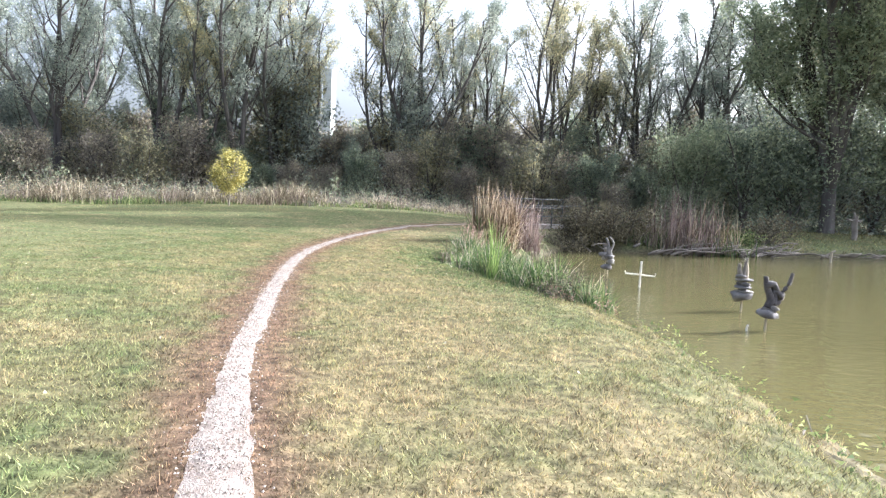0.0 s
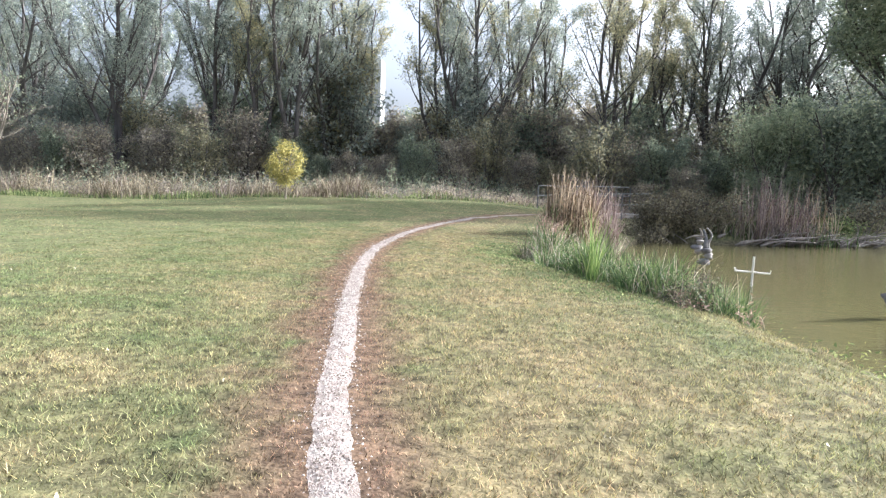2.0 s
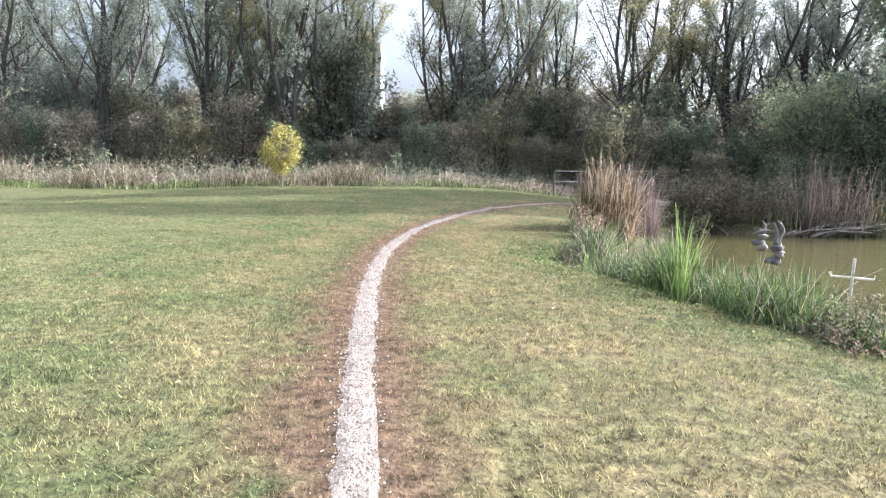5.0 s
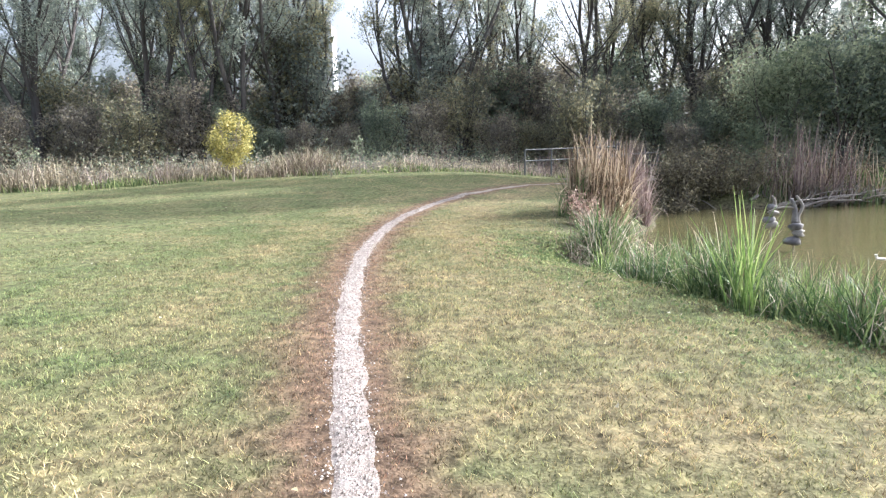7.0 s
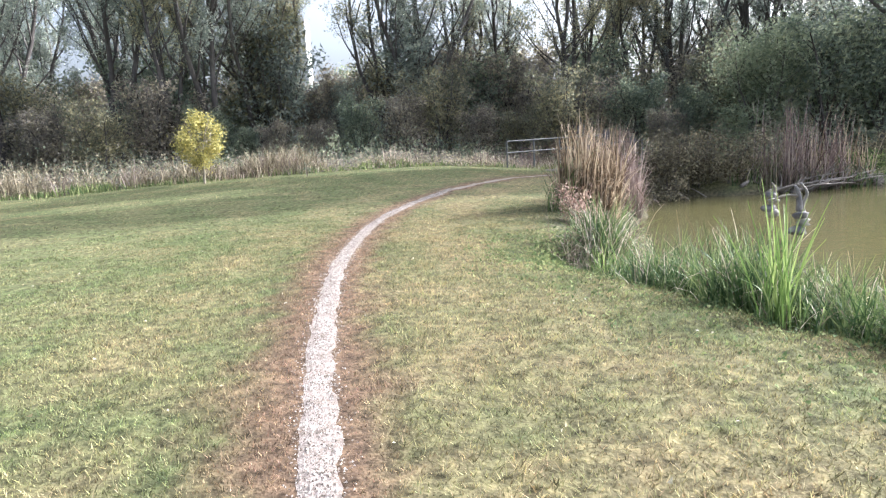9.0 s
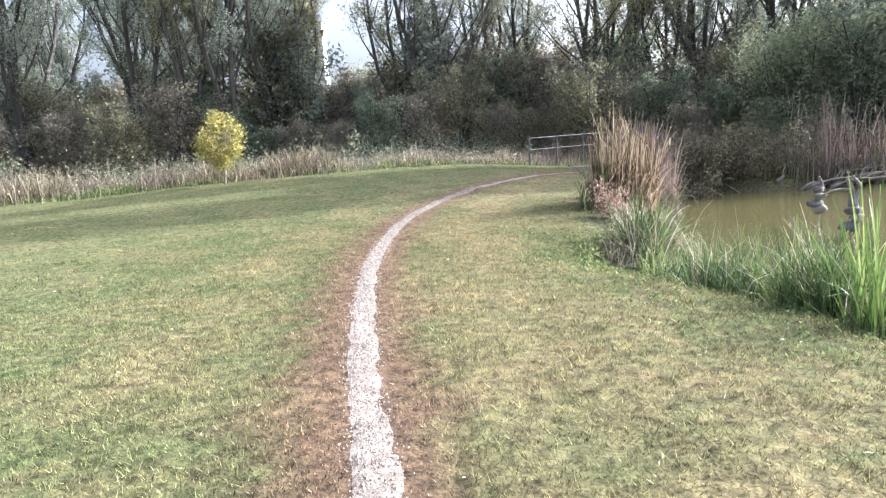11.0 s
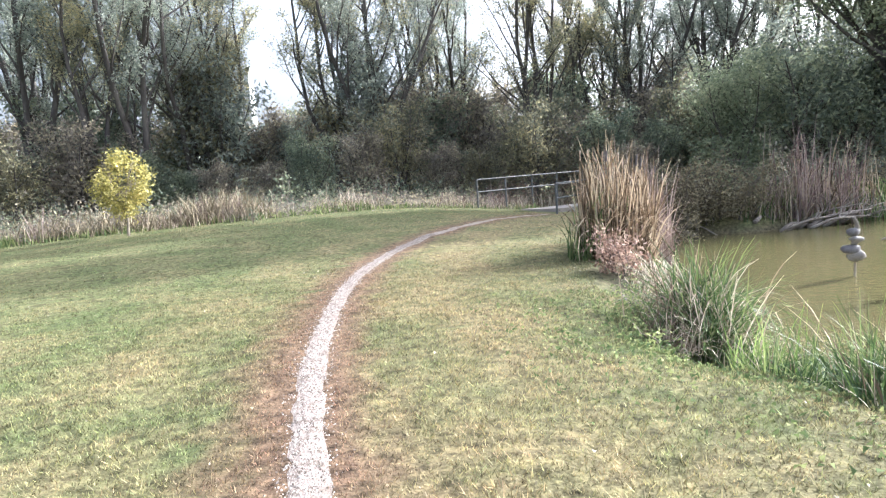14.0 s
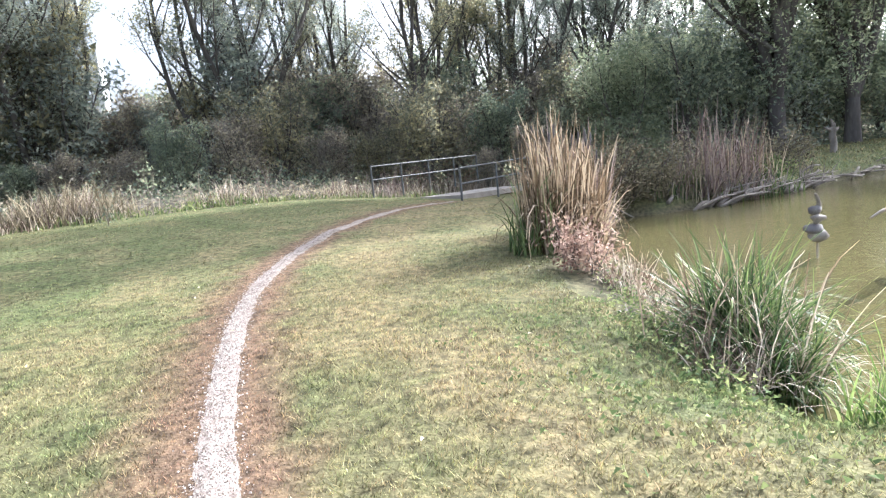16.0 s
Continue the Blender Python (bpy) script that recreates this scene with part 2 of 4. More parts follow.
def land(x, y, with_shore=None):
    x, y = np.atleast_1d(np.asarray(x, float)), np.atleast_1d(np.asarray(y, float))
    d = shore_distance(x, y) if with_shore is None else with_shore
    t = np.clip((y - 18) / 22, 0, 1)
    rise = 0.9 * (3 * t * t - 2 * t ** 3)
    shape = (0.4 + 0.6 / (1 + np.exp(-np.clip(x + 16.5, -80, 80) / 2))) / (1 + np.exp(np.clip((x - 2) / 2, -30, 30)))
    far = np.clip((x - 8) / 16, 0, 1) * np.clip((y - 29) / 10, 0, 1)
    bank = np.where(d > 0, 0.57 * (1 - np.exp(-np.maximum(d, 0) / 0.5)), np.maximum(-0.7, 0.45 * d))
    rough = 0.018 * soft_noise(x, y, 1.7, 3) * np.clip(d / 1.0, 0, 1) * (np.abs(x) < 60)
    return WATER_Z + bank + (rise * shape + 0.5 * far) * np.clip(d / 3, 0, 1) + rough


def land_at(x, y):
    return float(land(np.array([x]), np.array([y]))[0])


def ground_tone(x, y):
    """Factor on the ground's tint between the blades: lower where they stand dense beside the path."""
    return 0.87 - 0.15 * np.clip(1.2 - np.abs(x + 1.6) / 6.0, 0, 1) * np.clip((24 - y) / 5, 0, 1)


def turf_colour(x, y, d_path=None, side=None, d_shore=None):
    """The turf's own colour: green on the meadow, straw towards the bank, red-brown where feet wore it beside the path."""
    if d_path is None:
        d_path, side = distance(x, y, PATH_LINE)
    if d_shore is None:
        d_shore = shore_distance(x, y)
    green, straw, brown, mud = (np.array(c) for c in ((0.116, 0.138, 0.062), (0.245, 0.203, 0.115), (0.185, 0.122, 0.086), (0.11, 0.095, 0.068)))
    right = side < 0
    dry = 0.30 + 0.24 * soft_noise(x, y, 2.6, 11) + 0.22 * soft_noise(x, y, 0.7, 12) + np.where(right, 0.21 + 0.12 * np.clip((9 - y) / 4, 0, 1), -0.06) + 0.25 * np.exp(-((d_path - 1.6) / 0.8) ** 2)
    dry = np.clip(dry - 0.20 * np.exp(-(d_shore / 1.5) ** 2) * np.clip((y - 6) / 5, 0.4, 1.4), 0, 1)[..., None]
    c = green * (1 - dry) + straw * dry
    w = 0.42 + 0.18 * soft_noise(x, y, 1.1, 13) + 0.10 * soft_noise(x, y, 0.35, 14)
    worn = np.clip(1.25 - (d_path - 0.14) / np.where(right, w, w * 1.35), 0, 1)[..., None] * 0.92
    c = c * (1 - worn) + brown * worn
    spit = np.exp(-((x - 1.4) / 0.9) ** 2 - ((y - 18.8) / 2.0) ** 2)
    wet = np.clip(np.maximum(1 - d_shore / np.where(y < 9, 0.6, 0.35), 1.3 * spit), 0, 1)[..., None]
    return c * (1 - wet) + mud * wet


# ---------------------------------------------------------------- mesh helpers
class Geo:
    """Gathers points and faces of one mesh."""

    def __init__(self):
        self.v, self.f, self.count = [], [], 0

    def add(self, verts, faces):
        self.v.append(np.asarray(verts, float))
        self.f.extend([[i + self.count for i in q] for q in faces])
        self.count += len(verts)

    def many(self, verts, per):
        """verts: n x per x 3: n separate faces."""
        k = len(verts)
        self.v.append(np.asarray(verts, float).reshape(-1, 3))
        self.f.extend((np.arange(k * per).reshape(k, per) + self.count).tolist())
        self.count += k * per

    def tube(self, line, radii, sides=6, cap=True):
        line = np.asarray(line, float)
        k = len(line)
        radii = np.broadcast_to(radii, k)
        way = np.gradient(line, axis=0)
        way /= np.linalg.norm(way, axis=1)[:, None] + 1e-9
        up = np.where(np.abs(way[:, 2:]) > 0.9, [[1.0, 0, 0]], [[0, 0, 1.0]])
        a = np.cross(way, up)
        a /= np.linalg.norm(a, axis=1)[:, None] + 1e-9
        b_ = np.cross(way, a)
        ang = np.arange(sides) * 2 * math.pi / sides
        ring = line[:, None] + radii[:, None, None] * (np.cos(ang)[None, :, None] * a[:, None] + np.sin(ang)[None, :, None] * b_[:, None])
        faces = [[i * sides + j, i * sides + (j + 1) % sides, (i + 1) * sides + (j + 1) % sides, (i + 1) * sides + j] for i in range(k - 1) for j in range(sides)]
        if cap:
            faces += [list(range(sides))[::-1], [(k - 1) * sides + j for j in range(sides)]]
        self.add(ring.reshape(-1, 3), faces)

    def box(self, centre, size, turn=0.0, tilt=0.0):
        c, s = math.cos(turn), math.sin(turn)
        pts = np.array([[i, j, k] for i in (-0.5, 0.5) for j in (-0.5, 0.5) for k in (-0.5, 0.5)]) * size
        pts[:, 2] += pts[:, 0] * tilt
        pts = np.stack([pts[:, 0] * c - pts[:, 1] * s, pts[:, 0] * s + pts[:, 1] * c, pts[:, 2]], 1) + centre
        self.add(pts, [[0, 1, 3, 2], [4, 6, 7, 5], [0, 4, 5, 1], [2, 3, 7, 6], [0, 2, 6, 4], [1, 5, 7, 3]])

    def mesh(self, name, mat, smooth=False):
        me = bpy.data.meshes.new(name)
        pts = np.vstack(self.v) if self.v else np.zeros((0, 3))
        me.from_pydata(pts.tolist(), [], self.f)
        me.materials.append(mat)
        if smooth:
            me.polygons.foreach_set("use_smooth", np.ones(len(me.polygons), bool))
        me.update()
        return me


def part(name, geo, mat, parent=None, label="", smooth=False):
    ob = new(name, geo.mesh(name, mat, smooth))
    if parent:
        ob.parent = parent
    return tagged(ob, label)


def base(name, x, y, label, category, group="", z=None, kind="", turn=0.0):
    ob = new(name)
    ob.matrix_basis = pose(x, y, land_at(x, y) if z is None else z, 0, 0, turn)
    return tagged(ob, label, category, group, kind)


def colour_points(me, colours):
    at = me.color_attributes.new("tint", "FLOAT_COLOR", "POINT")
    at.data.foreach_set("color", np.hstack([colours, np.ones((len(colours), 1))]).astype(np.float32).ravel())


def leaves(geo, centres, size, r, droop=0.0, long=1.6):
    """A small pointed leaf for each centre, turned at random."""
    k = len(centres)
    a = r.normal(size=(k, 3))
    a[:, 2] = a[:, 2] * 0.8 - droop
    a /= np.linalg.norm(a, axis=1)[:, None]
    c = np.cross(a, r.normal(size=(k, 3)))
    c /= np.linalg.norm(c, axis=1)[:, None]
    s = (size * r.uniform(0.6, 1.35, k))[:, None]
    a, c = a * s * long / 2, c * s / 2
    geo.many(np.stack([centres - a - c * 0.7, centres + c, centres + a], 1), 3)


def blades(geo, x, y, z, height, width, r, lean=0.25, bend=0.35, steps=2):
    """Upright leaves that taper and nod: strips of quads with a pointed end."""
    k = len(x)
    ang, face = r.uniform(0, 6.283, k), r.uniform(0, 6.283, k)
    ln, bd = np.abs(r.normal(0, lean, k)), np.abs(r.normal(0, bend, k))
    h, w = np.broadcast_to(height, k), np.broadcast_to(width, k)
    rows, out, pz = [], np.zeros(k), np.array(np.broadcast_to(z, k), float)
    for i in range(steps + 1):
        s = i / steps
        if i:
            tip = ln + 2 * bd * (s - 0.5 / steps) ** 1.5
            out, pz = out + np.sin(tip) * h / steps, pz + np.cos(tip) * h / steps
        px, py = x + np.cos(ang) * out, y + np.sin(ang) * out
        hw = w * (1 - 0.75 * s ** 2) / 2
        rows.append((np.stack([px - np.cos(face) * hw, py - np.sin(face) * hw, pz], 1), np.stack([px + np.cos(face) * hw, py + np.sin(face) * hw, pz], 1)))
    pts = np.stack([q for row in rows for q in row], 1)
    per = 2 * (steps + 1)
    start = geo.count
    geo.v.append(pts.reshape(-1, 3))
    geo.count += k * per
    first = (np.arange(k) * per + start)[:, None]
    for i in range(steps):
        geo.f.extend((first + np.array([2 * i, 2 * i + 1, 2 * i + 3, 2 * i + 2])).tolist())


# ---------------------------------------------------------------- ground, pond, path
def spread(lo, hi, fine_lo, fine_hi, fine, mid_lo, mid_hi, mid, far):
    a = list(np.arange(fine_lo, fine_hi, fine)) + list(np.arange(fine_hi, mid_hi, mid)) + list(np.arange(mid_lo, fine_lo, mid))
    s, q = mid * 2, mid_hi
    while q < hi:
        a.append(q)
        q += s
        s *= far
    s, q = mid * 2, mid_lo - mid
    while q > lo:
        a.append(q)
        q -= s
        s *= far
    return np.unique(np.round(a, 3))


gx = spread(-2500, 2500, -7.5, 6.0, 0.14, -32, 46, 0.7, 1.35)
gy = spread(-2500, 2500, 0.5, 30, 0.16, -22, 46, 0.7, 1.35)
X, Y = np.meshgrid(gx, gy)
X, Y = X.ravel(), Y.ravel()
d_shore_all = shore_distance(X, Y)
Z = land(X, Y, d_shore_all)
near_path = (X > -30) & (X < 20) & (Y > -15) & (Y < 50)
dp, sd = np.full(X.shape, 40.0), np.ones(X.shape)
dp[near_path], sd[near_path] = distance(X[near_path], Y[near_path], PATH_LINE)
g = Geo()
w = len(gx)
i0 = (np.arange(len(gy) - 1)[:, None] * w + np.arange(w - 1)[None]).ravel()
g.v, g.f, g.count = [np.stack([X, Y, Z], 1)], np.stack([i0, i0 + 1, i0 + w + 1, i0 + w], 1).tolist(), len(X)
ground = part("ground", g, GROUND, smooth=True)
tagged(ground, "mown meadow turf, green and straw-coloured, sloping to a pond", "ground", kind="structure")
colour_points(ground.data, turf_colour(X, Y, dp, sd, d_shore_all) * ground_tone(X, Y)[:, None])

g = Geo()
g.add([(-1, -40, WATER_Z), (75, -40, WATER_Z), (75, 45, WATER_Z), (-1, 45, WATER_Z)], [[0, 1, 2, 3]])
water = part("water", g, WATER)
tagged(water, "murky olive-brown pond water with faint ripples", "pond", kind="structure")

g = Geo()
line = curve_through(PATH, 0.12)
way = np.gradient(line, axis=0)
way /= np.linalg.norm(way, axis=1)[:, None]
side_way = np.stack([way[:, 1], -way[:, 0]], 1)
half = 0.110 + 0.06 * np.exp(-((line[:, 1] - 2.5) / 1.2) ** 2) + 0.03 * np.clip((line[:, 1] - 22) / 6, 0, 1)
edges = []
for s, seed in ((-1.0, 21), (-0.4, 0), (0.4, 0), (1.0, 22)):
    wob = (0.018 * soft_noise(line[:, 0], line[:, 1], 0.45, seed) + 0.012 * soft_noise(line[:, 0], line[:, 1], 0.17, seed + 5)) if abs(s) == 1 else 0
    q = line + side_way * (s * half + wob * s)[:, None]
    edges.append(np.stack([q[:, 0], q[:, 1], land(q[:, 0], q[:, 1]) + (0.010 if abs(s) < 1 else 0.001)], 1))
k = len(line)
g.add(np.concatenate(edges), [[j * k + i, (j + 1) * k + i, (j + 1) * k + i + 1, j * k + i + 1] for j in range(3) for i in range(k - 1)])
path = part("path", g, GRAVEL)
tagged(path, "narrow trodden footpath of pale gravel through turf", "path", kind="structure")


# ---------------------------------------------------------------- trees
def limb(geo, start, way, length, radius, r, tips, level, levels, upward, wander=0.12, many=(6, 5, 4, 3), reach=(0.42, 0.62), bare=0.25):
    """A wandering tapered limb with limbs of its own; tips gathers places for leaves all along the twigs."""
    k = 6 if level == 0 else (5 if level < levels else 3)
    pts, d = [np.array(start, float)], np.array(way, float)
    for i in range(k):
        d = d + r.normal(0, wander, 3) + np.array([0, 0, upward])
        d /= np.linalg.norm(d)
        pts.append(pts[-1] + d * length / k)
    radii = radius * np.linspace(1, 0.25 if level else 0.3, k + 1)
    geo.tube(pts, radii, 7 if level == 0 else (5 if level == 1 else 3), cap=False)
    pts = np.array(pts)
    if level >= levels - 2:
        along = np.linspace(0.25 if level == levels else 0.45, 1.0, 7 if level == levels else 5) * k
        at = np.minimum(along.astype(int), k - 1)
        tips.extend(pts[at] + (pts[at + 1] - pts[at]) * (along - at)[:, None])
    if level < levels:
        for j in range(many[level]):
            s = bare + (1 - bare) * (j + r.uniform(0, 0.9)) / many[level]
            at = min(k - 1, int(s * k))
            q = pts[at] + (pts[at + 1] - pts[at]) * (s * k - at if s < 1 else 1)
            a = r.uniform(0, 6.283)
            out = np.array([math.cos(a), math.sin(a), 0.0])
            nd = d * r.uniform(0.5, 0.9) + out * r.uniform(0.45, 0.8)
            nd /= np.linalg.norm(nd)
            limb(geo, q, nd, length * r.uniform(*reach) * (1.2 - 0.75 * s), radius * 0.45 * (1 - 0.4 * s), r, tips, level + 1, levels, upward, wander, many, reach, 0.25)


def tree(name, label, seed, height, stems, lean, leaf_count, leaf_size, leaf_mat, bark=BARK, spread_leaf=0.75, upward=0.15, levels=3,
         trunk_height=0.12, radius=0.3, droop=0.2, category="tree", group="", skirt=0.0, skirt_from=0.0,
         many=(6, 5, 4, 3), reach=(0.42, 0.62), bare=0.25, oval=None):
    """Several stems from one foot, branching thrice; a crown of many single leaves."""
    r = np.random.default_rng(seed)
    root = tagged(new(name), label, category, group)
    wood, tips = Geo(), []
    foot = height * trunk_height
    wood.tube([(0, 0, -0.3), (0, 0, 0.2), (0.03, 0, foot * 0.6), (0, 0.02, foot + 0.3)], [radius * 1.5, radius * 1.2, radius, radius * 0.95], 8)
    for s in range(stems):
        a = s * 6.283 / stems + r.uniform(-0.5, 0.5)
        t = lean * r.uniform(0.5, 1.2) if stems > 1 else 0.03
        d = np.array([math.cos(a) * t, math.sin(a) * t, 1.0])
        limb(wood, (0, 0, foot), d / np.linalg.norm(d), (height - foot) * r.uniform(0.74, 0.95), radius * (0.75 if stems > 1 else 0.95), r, tips, 0, levels, upward, 0.12, many, reach, bare)
    part("trunk", wood, bark, root, smooth=True)
    tips = np.array(tips)
    pick = tips[r.integers(0, len(tips), leaf_count)]
    centres = pick + r.normal(0, spread_leaf * 0.5, (leaf_count, 3))
    low = int(leaf_count * skirt)
    if low:
        a, q = r.uniform(0, 6.283, low), height * (0.36 if not skirt_from else 0.2) * np.sqrt(r.uniform(0, 1, low))
        centres[:low] = np.stack([q * np.cos(a), q * np.sin(a), height * (skirt_from + 0.45 * r.uniform(0, 1, low))], 1)
    if oval:
        wide, high, mid, clumps = oval
        way = r.normal(size=(clumps, 3))
        way /= np.linalg.norm(way, axis=1)[:, None]
        core = way * r.uniform(0.35, 1.0, clumps)[:, None] ** 0.5 * np.array([wide, wide, high]) * r.uniform(0.8, 1.12, (clumps, 1)) + np.array([0, 0, mid])
        centres = core[r.integers(0, clumps, leaf_count)] + r.normal(0, 0.13, (leaf_count, 3))
    centres[:, 2] = np.maximum(centres[:, 2], 0.1)
    crown = Geo()
    leaves(crown, centres, leaf_size, r, droop)
    part("crown", crown, leaf_mat, root)
    return root


def stand(model, x, y, turn=0.0, size=1.0, first=False, sink=0.0):
    m = pose(x, y, land_at(x, y) - sink, 0, 0, turn) @ Matrix.Diagonal((size, size, size, 1))
    if first:
        model.matrix_basis = m
        return model
    ob = copy_thing(model, Matrix())
    ob.matrix_basis = m
    return ob


SLENDER = dict(many=(11, 5, 2, 2), reach=(0.26, 0.42), bare=0.2, spread_leaf=0.5, upward=0.16, droop=0.0)
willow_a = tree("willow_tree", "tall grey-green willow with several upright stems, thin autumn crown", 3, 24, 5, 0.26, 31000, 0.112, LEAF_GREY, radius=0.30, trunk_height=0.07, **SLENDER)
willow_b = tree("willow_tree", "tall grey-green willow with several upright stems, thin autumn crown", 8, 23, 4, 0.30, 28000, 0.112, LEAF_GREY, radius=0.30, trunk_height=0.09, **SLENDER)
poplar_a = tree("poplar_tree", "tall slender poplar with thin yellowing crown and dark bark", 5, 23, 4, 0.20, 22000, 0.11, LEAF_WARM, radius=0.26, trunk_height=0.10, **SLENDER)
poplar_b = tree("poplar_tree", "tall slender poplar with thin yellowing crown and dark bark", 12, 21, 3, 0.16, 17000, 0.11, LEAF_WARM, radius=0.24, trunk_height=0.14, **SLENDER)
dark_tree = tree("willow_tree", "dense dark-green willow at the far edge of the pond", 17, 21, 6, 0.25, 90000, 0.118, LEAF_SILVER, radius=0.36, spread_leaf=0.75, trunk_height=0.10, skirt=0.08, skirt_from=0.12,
                 many=(8, 5, 3, 2), reach=(0.28, 0.46), bare=0.12)
models = {"wa": willow_a, "wb": willow_b, "pa": poplar_a, "pb": poplar_b, "dk": dark_tree}
used = set()
for key, x, y, turn, size in (
        ("wa", -33.5, 53, 0, 1.0), ("wb", -24.8, 53, 40, 1.05), ("pb", -20.4, 51.5, 10, 1.0), ("wb", -17.8, 52.5, 190, 1.0), ("wa", -15.6, 56, 75, 0.92), ("pb", -13.6, 57, 140, 1.0),
        ("pa", -5.6, 57, 20, 0.98), ("wa", -2.7, 55, 150, 0.92), ("pb", 0.8, 58, 100, 1.0), ("wb", 4.0, 60, 130, 0.92),
        ("pa", 8.5, 54, 210, 1.0), ("pb", 12.3, 59, 40, 1.05), ("pb", 15.2, 58, 300, 1.0), ("wa", 18.6, 58, 260, 0.95), ("wb", 23.8, 57, 330, 1.0),
        ("wa", 29, 59, 20, 1.0), ("pa", 33, 57, 170, 1.0), ("wb", 40, 57, 220, 1.0), ("wa", -44, 55, 120, 1.0), ("wb", -51, 56, 250, 1.0), ("wa", -60, 54, 310, 1.0),
        ("wa", 47, 54, 45, 1.0), ("wb", 55, 50, 200, 1.0), ("dk", 25.2, 40.3, 0, 1.22), ("dk", 31, 40.5, 230, 1.1), ("dk", 38, 42, 140, 1.05), ("dk", 43, 43, 75, 1.0),
        ("wb", -52, 66, 160, 1.0), ("wa", -44, 67, 60, 1.0), ("wb", -38, 65, 20, 0.95), ("wa", -30, 66, 200, 0.9), ("wb", -24.5, 64, 100, 0.95), ("wa", -19, 66, 310, 0.85), ("wa", 33, 66, 300, 0.9), ("wb", 25, 66, 75, 0.9)):
    stand(models[key], x, y, turn, size, key not in used)
    used.add(key)

TWIGGY = dict(levels=2, spread_leaf=0.6, skirt=0.2, trunk_height=0.05, many=(8, 5, 3), reach=(0.32, 0.55), bare=0.08, upward=0.12)
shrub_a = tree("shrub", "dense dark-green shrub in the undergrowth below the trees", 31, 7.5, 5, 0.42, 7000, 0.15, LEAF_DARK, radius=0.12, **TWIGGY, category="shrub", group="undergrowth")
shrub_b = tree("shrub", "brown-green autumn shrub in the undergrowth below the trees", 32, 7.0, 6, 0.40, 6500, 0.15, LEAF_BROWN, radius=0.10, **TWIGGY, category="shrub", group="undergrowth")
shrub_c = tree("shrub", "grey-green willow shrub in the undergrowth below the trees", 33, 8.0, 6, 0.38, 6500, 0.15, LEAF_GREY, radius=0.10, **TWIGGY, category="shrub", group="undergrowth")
shrub_d = tree("shrub", "yellowing shrub between the dark trunks, backlight put into its leaf colour", 34, 7.5, 6, 0.36, 6500, 0.145, SHRUB_WARM, radius=0.10, **TWIGGY, category="shrub", group="undergrowth")
bushes, used, r = {"a": shrub_a, "b": shrub_b, "c": shrub_c, "d": shrub_d}, set(), np.random.default_rng(40)
for row, (y0, size, step) in enumerate(((48.5, 0.75, 2.7), (56.5, 1.2, 3.1), (66, 1.5, 5.5))):
    x = -62.0 + row
    while x < 62:
        y = y0 + r.uniform(-2.2, 2.2) - max(0, (-x - 20) * 0.10)
        key = ("a", "b", "a", "d", "b")[int(r.integers(0, 5))] if row == 0 else ("a", "b", "c", "d", "b")[int(r.integers(0, 5))] if x < 4 else ("b", "c", "a", "b", "d")[int(r.integers(0, 5))]
        gap = 0.78 if -12.5 < x < -6.5 else 1.0
        stand(bushes[key], x, y, float(r.uniform(0, 360)), size * gap * float(r.uniform(0.6, 1.4) if row == 0 else r.uniform(0.75, 1.25)), key not in used)
        used.add(key)
        x += step * float(r.uniform(0.7, 1.3))
silver = tree("shrub", "silvery green willow bush catching the sun above the pond", 36, 6.5, 7, 0.45, 16000, 0.12, LEAF_SILVER, levels=2, radius=0.09, spread_leaf=1.2, skirt=0.3, trunk_height=0.05, category="shrub")
stand(silver, 16.8, 42.5, 0, 1.0, True)
for x, y, turn, size, key in ((20.5, 42, 50, 1.1, "a"), (23.8, 42, 10, 1.05, "a"), (27, 42.6, 90, 1.1, "c"), (30.5, 43.5, 200, 1.15, "a"), (35, 44, 20, 1.1, "a"), (39, 45, 70, 1.1, "a"),
                              (16.5, 48.5, 60, 0.7, "a"), (20.5, 49, 160, 0.95, "a"), (25, 47, 260, 1.3, "c"), (44, 41, 30, 1.2, "a"), (50, 40, 130, 1.2, "a"),
                              (-15.2, 57.5, 15, 1.75, "d"), (-10.6, 60, 120, 1.2, "b"), (-8.2, 61, 220, 1.15, "b"), (12.5, 45.5, 30, 0.5, "b"), (9.5, 45, 80, 0.35, "b")):
    stand(bushes[key], x, y, turn, size)

yellow = tree("young_tree", "young tree with bright yellow autumn leaves at the meadow edge", 51, 3.0, 5, 0.45, 3600, 0.085, LEAF_YELLOW, PALE_BARK, 0.34, 0.10, 2, 0.24, 0.045, 0.3, oval=(0.95, 1.2, 1.85, 150),
              many=(8, 5, 3), reach=(0.34, 0.5), bare=0.1)
stand(yellow, -11.9, 33.6, 0, 1.0, True)
bare = tree("young_tree", "nearly bare round-headed young tree with a few yellow-green leaves", 52, 8.0, 9, 0.45, 1500, 0.10, LEAF_SILVER, TWIG_BARK, 0.5, 0.07, 3, 0.16, 0.12, 0.1)
stand(bare, -31.2, 36.0, 0, 1.0, True)
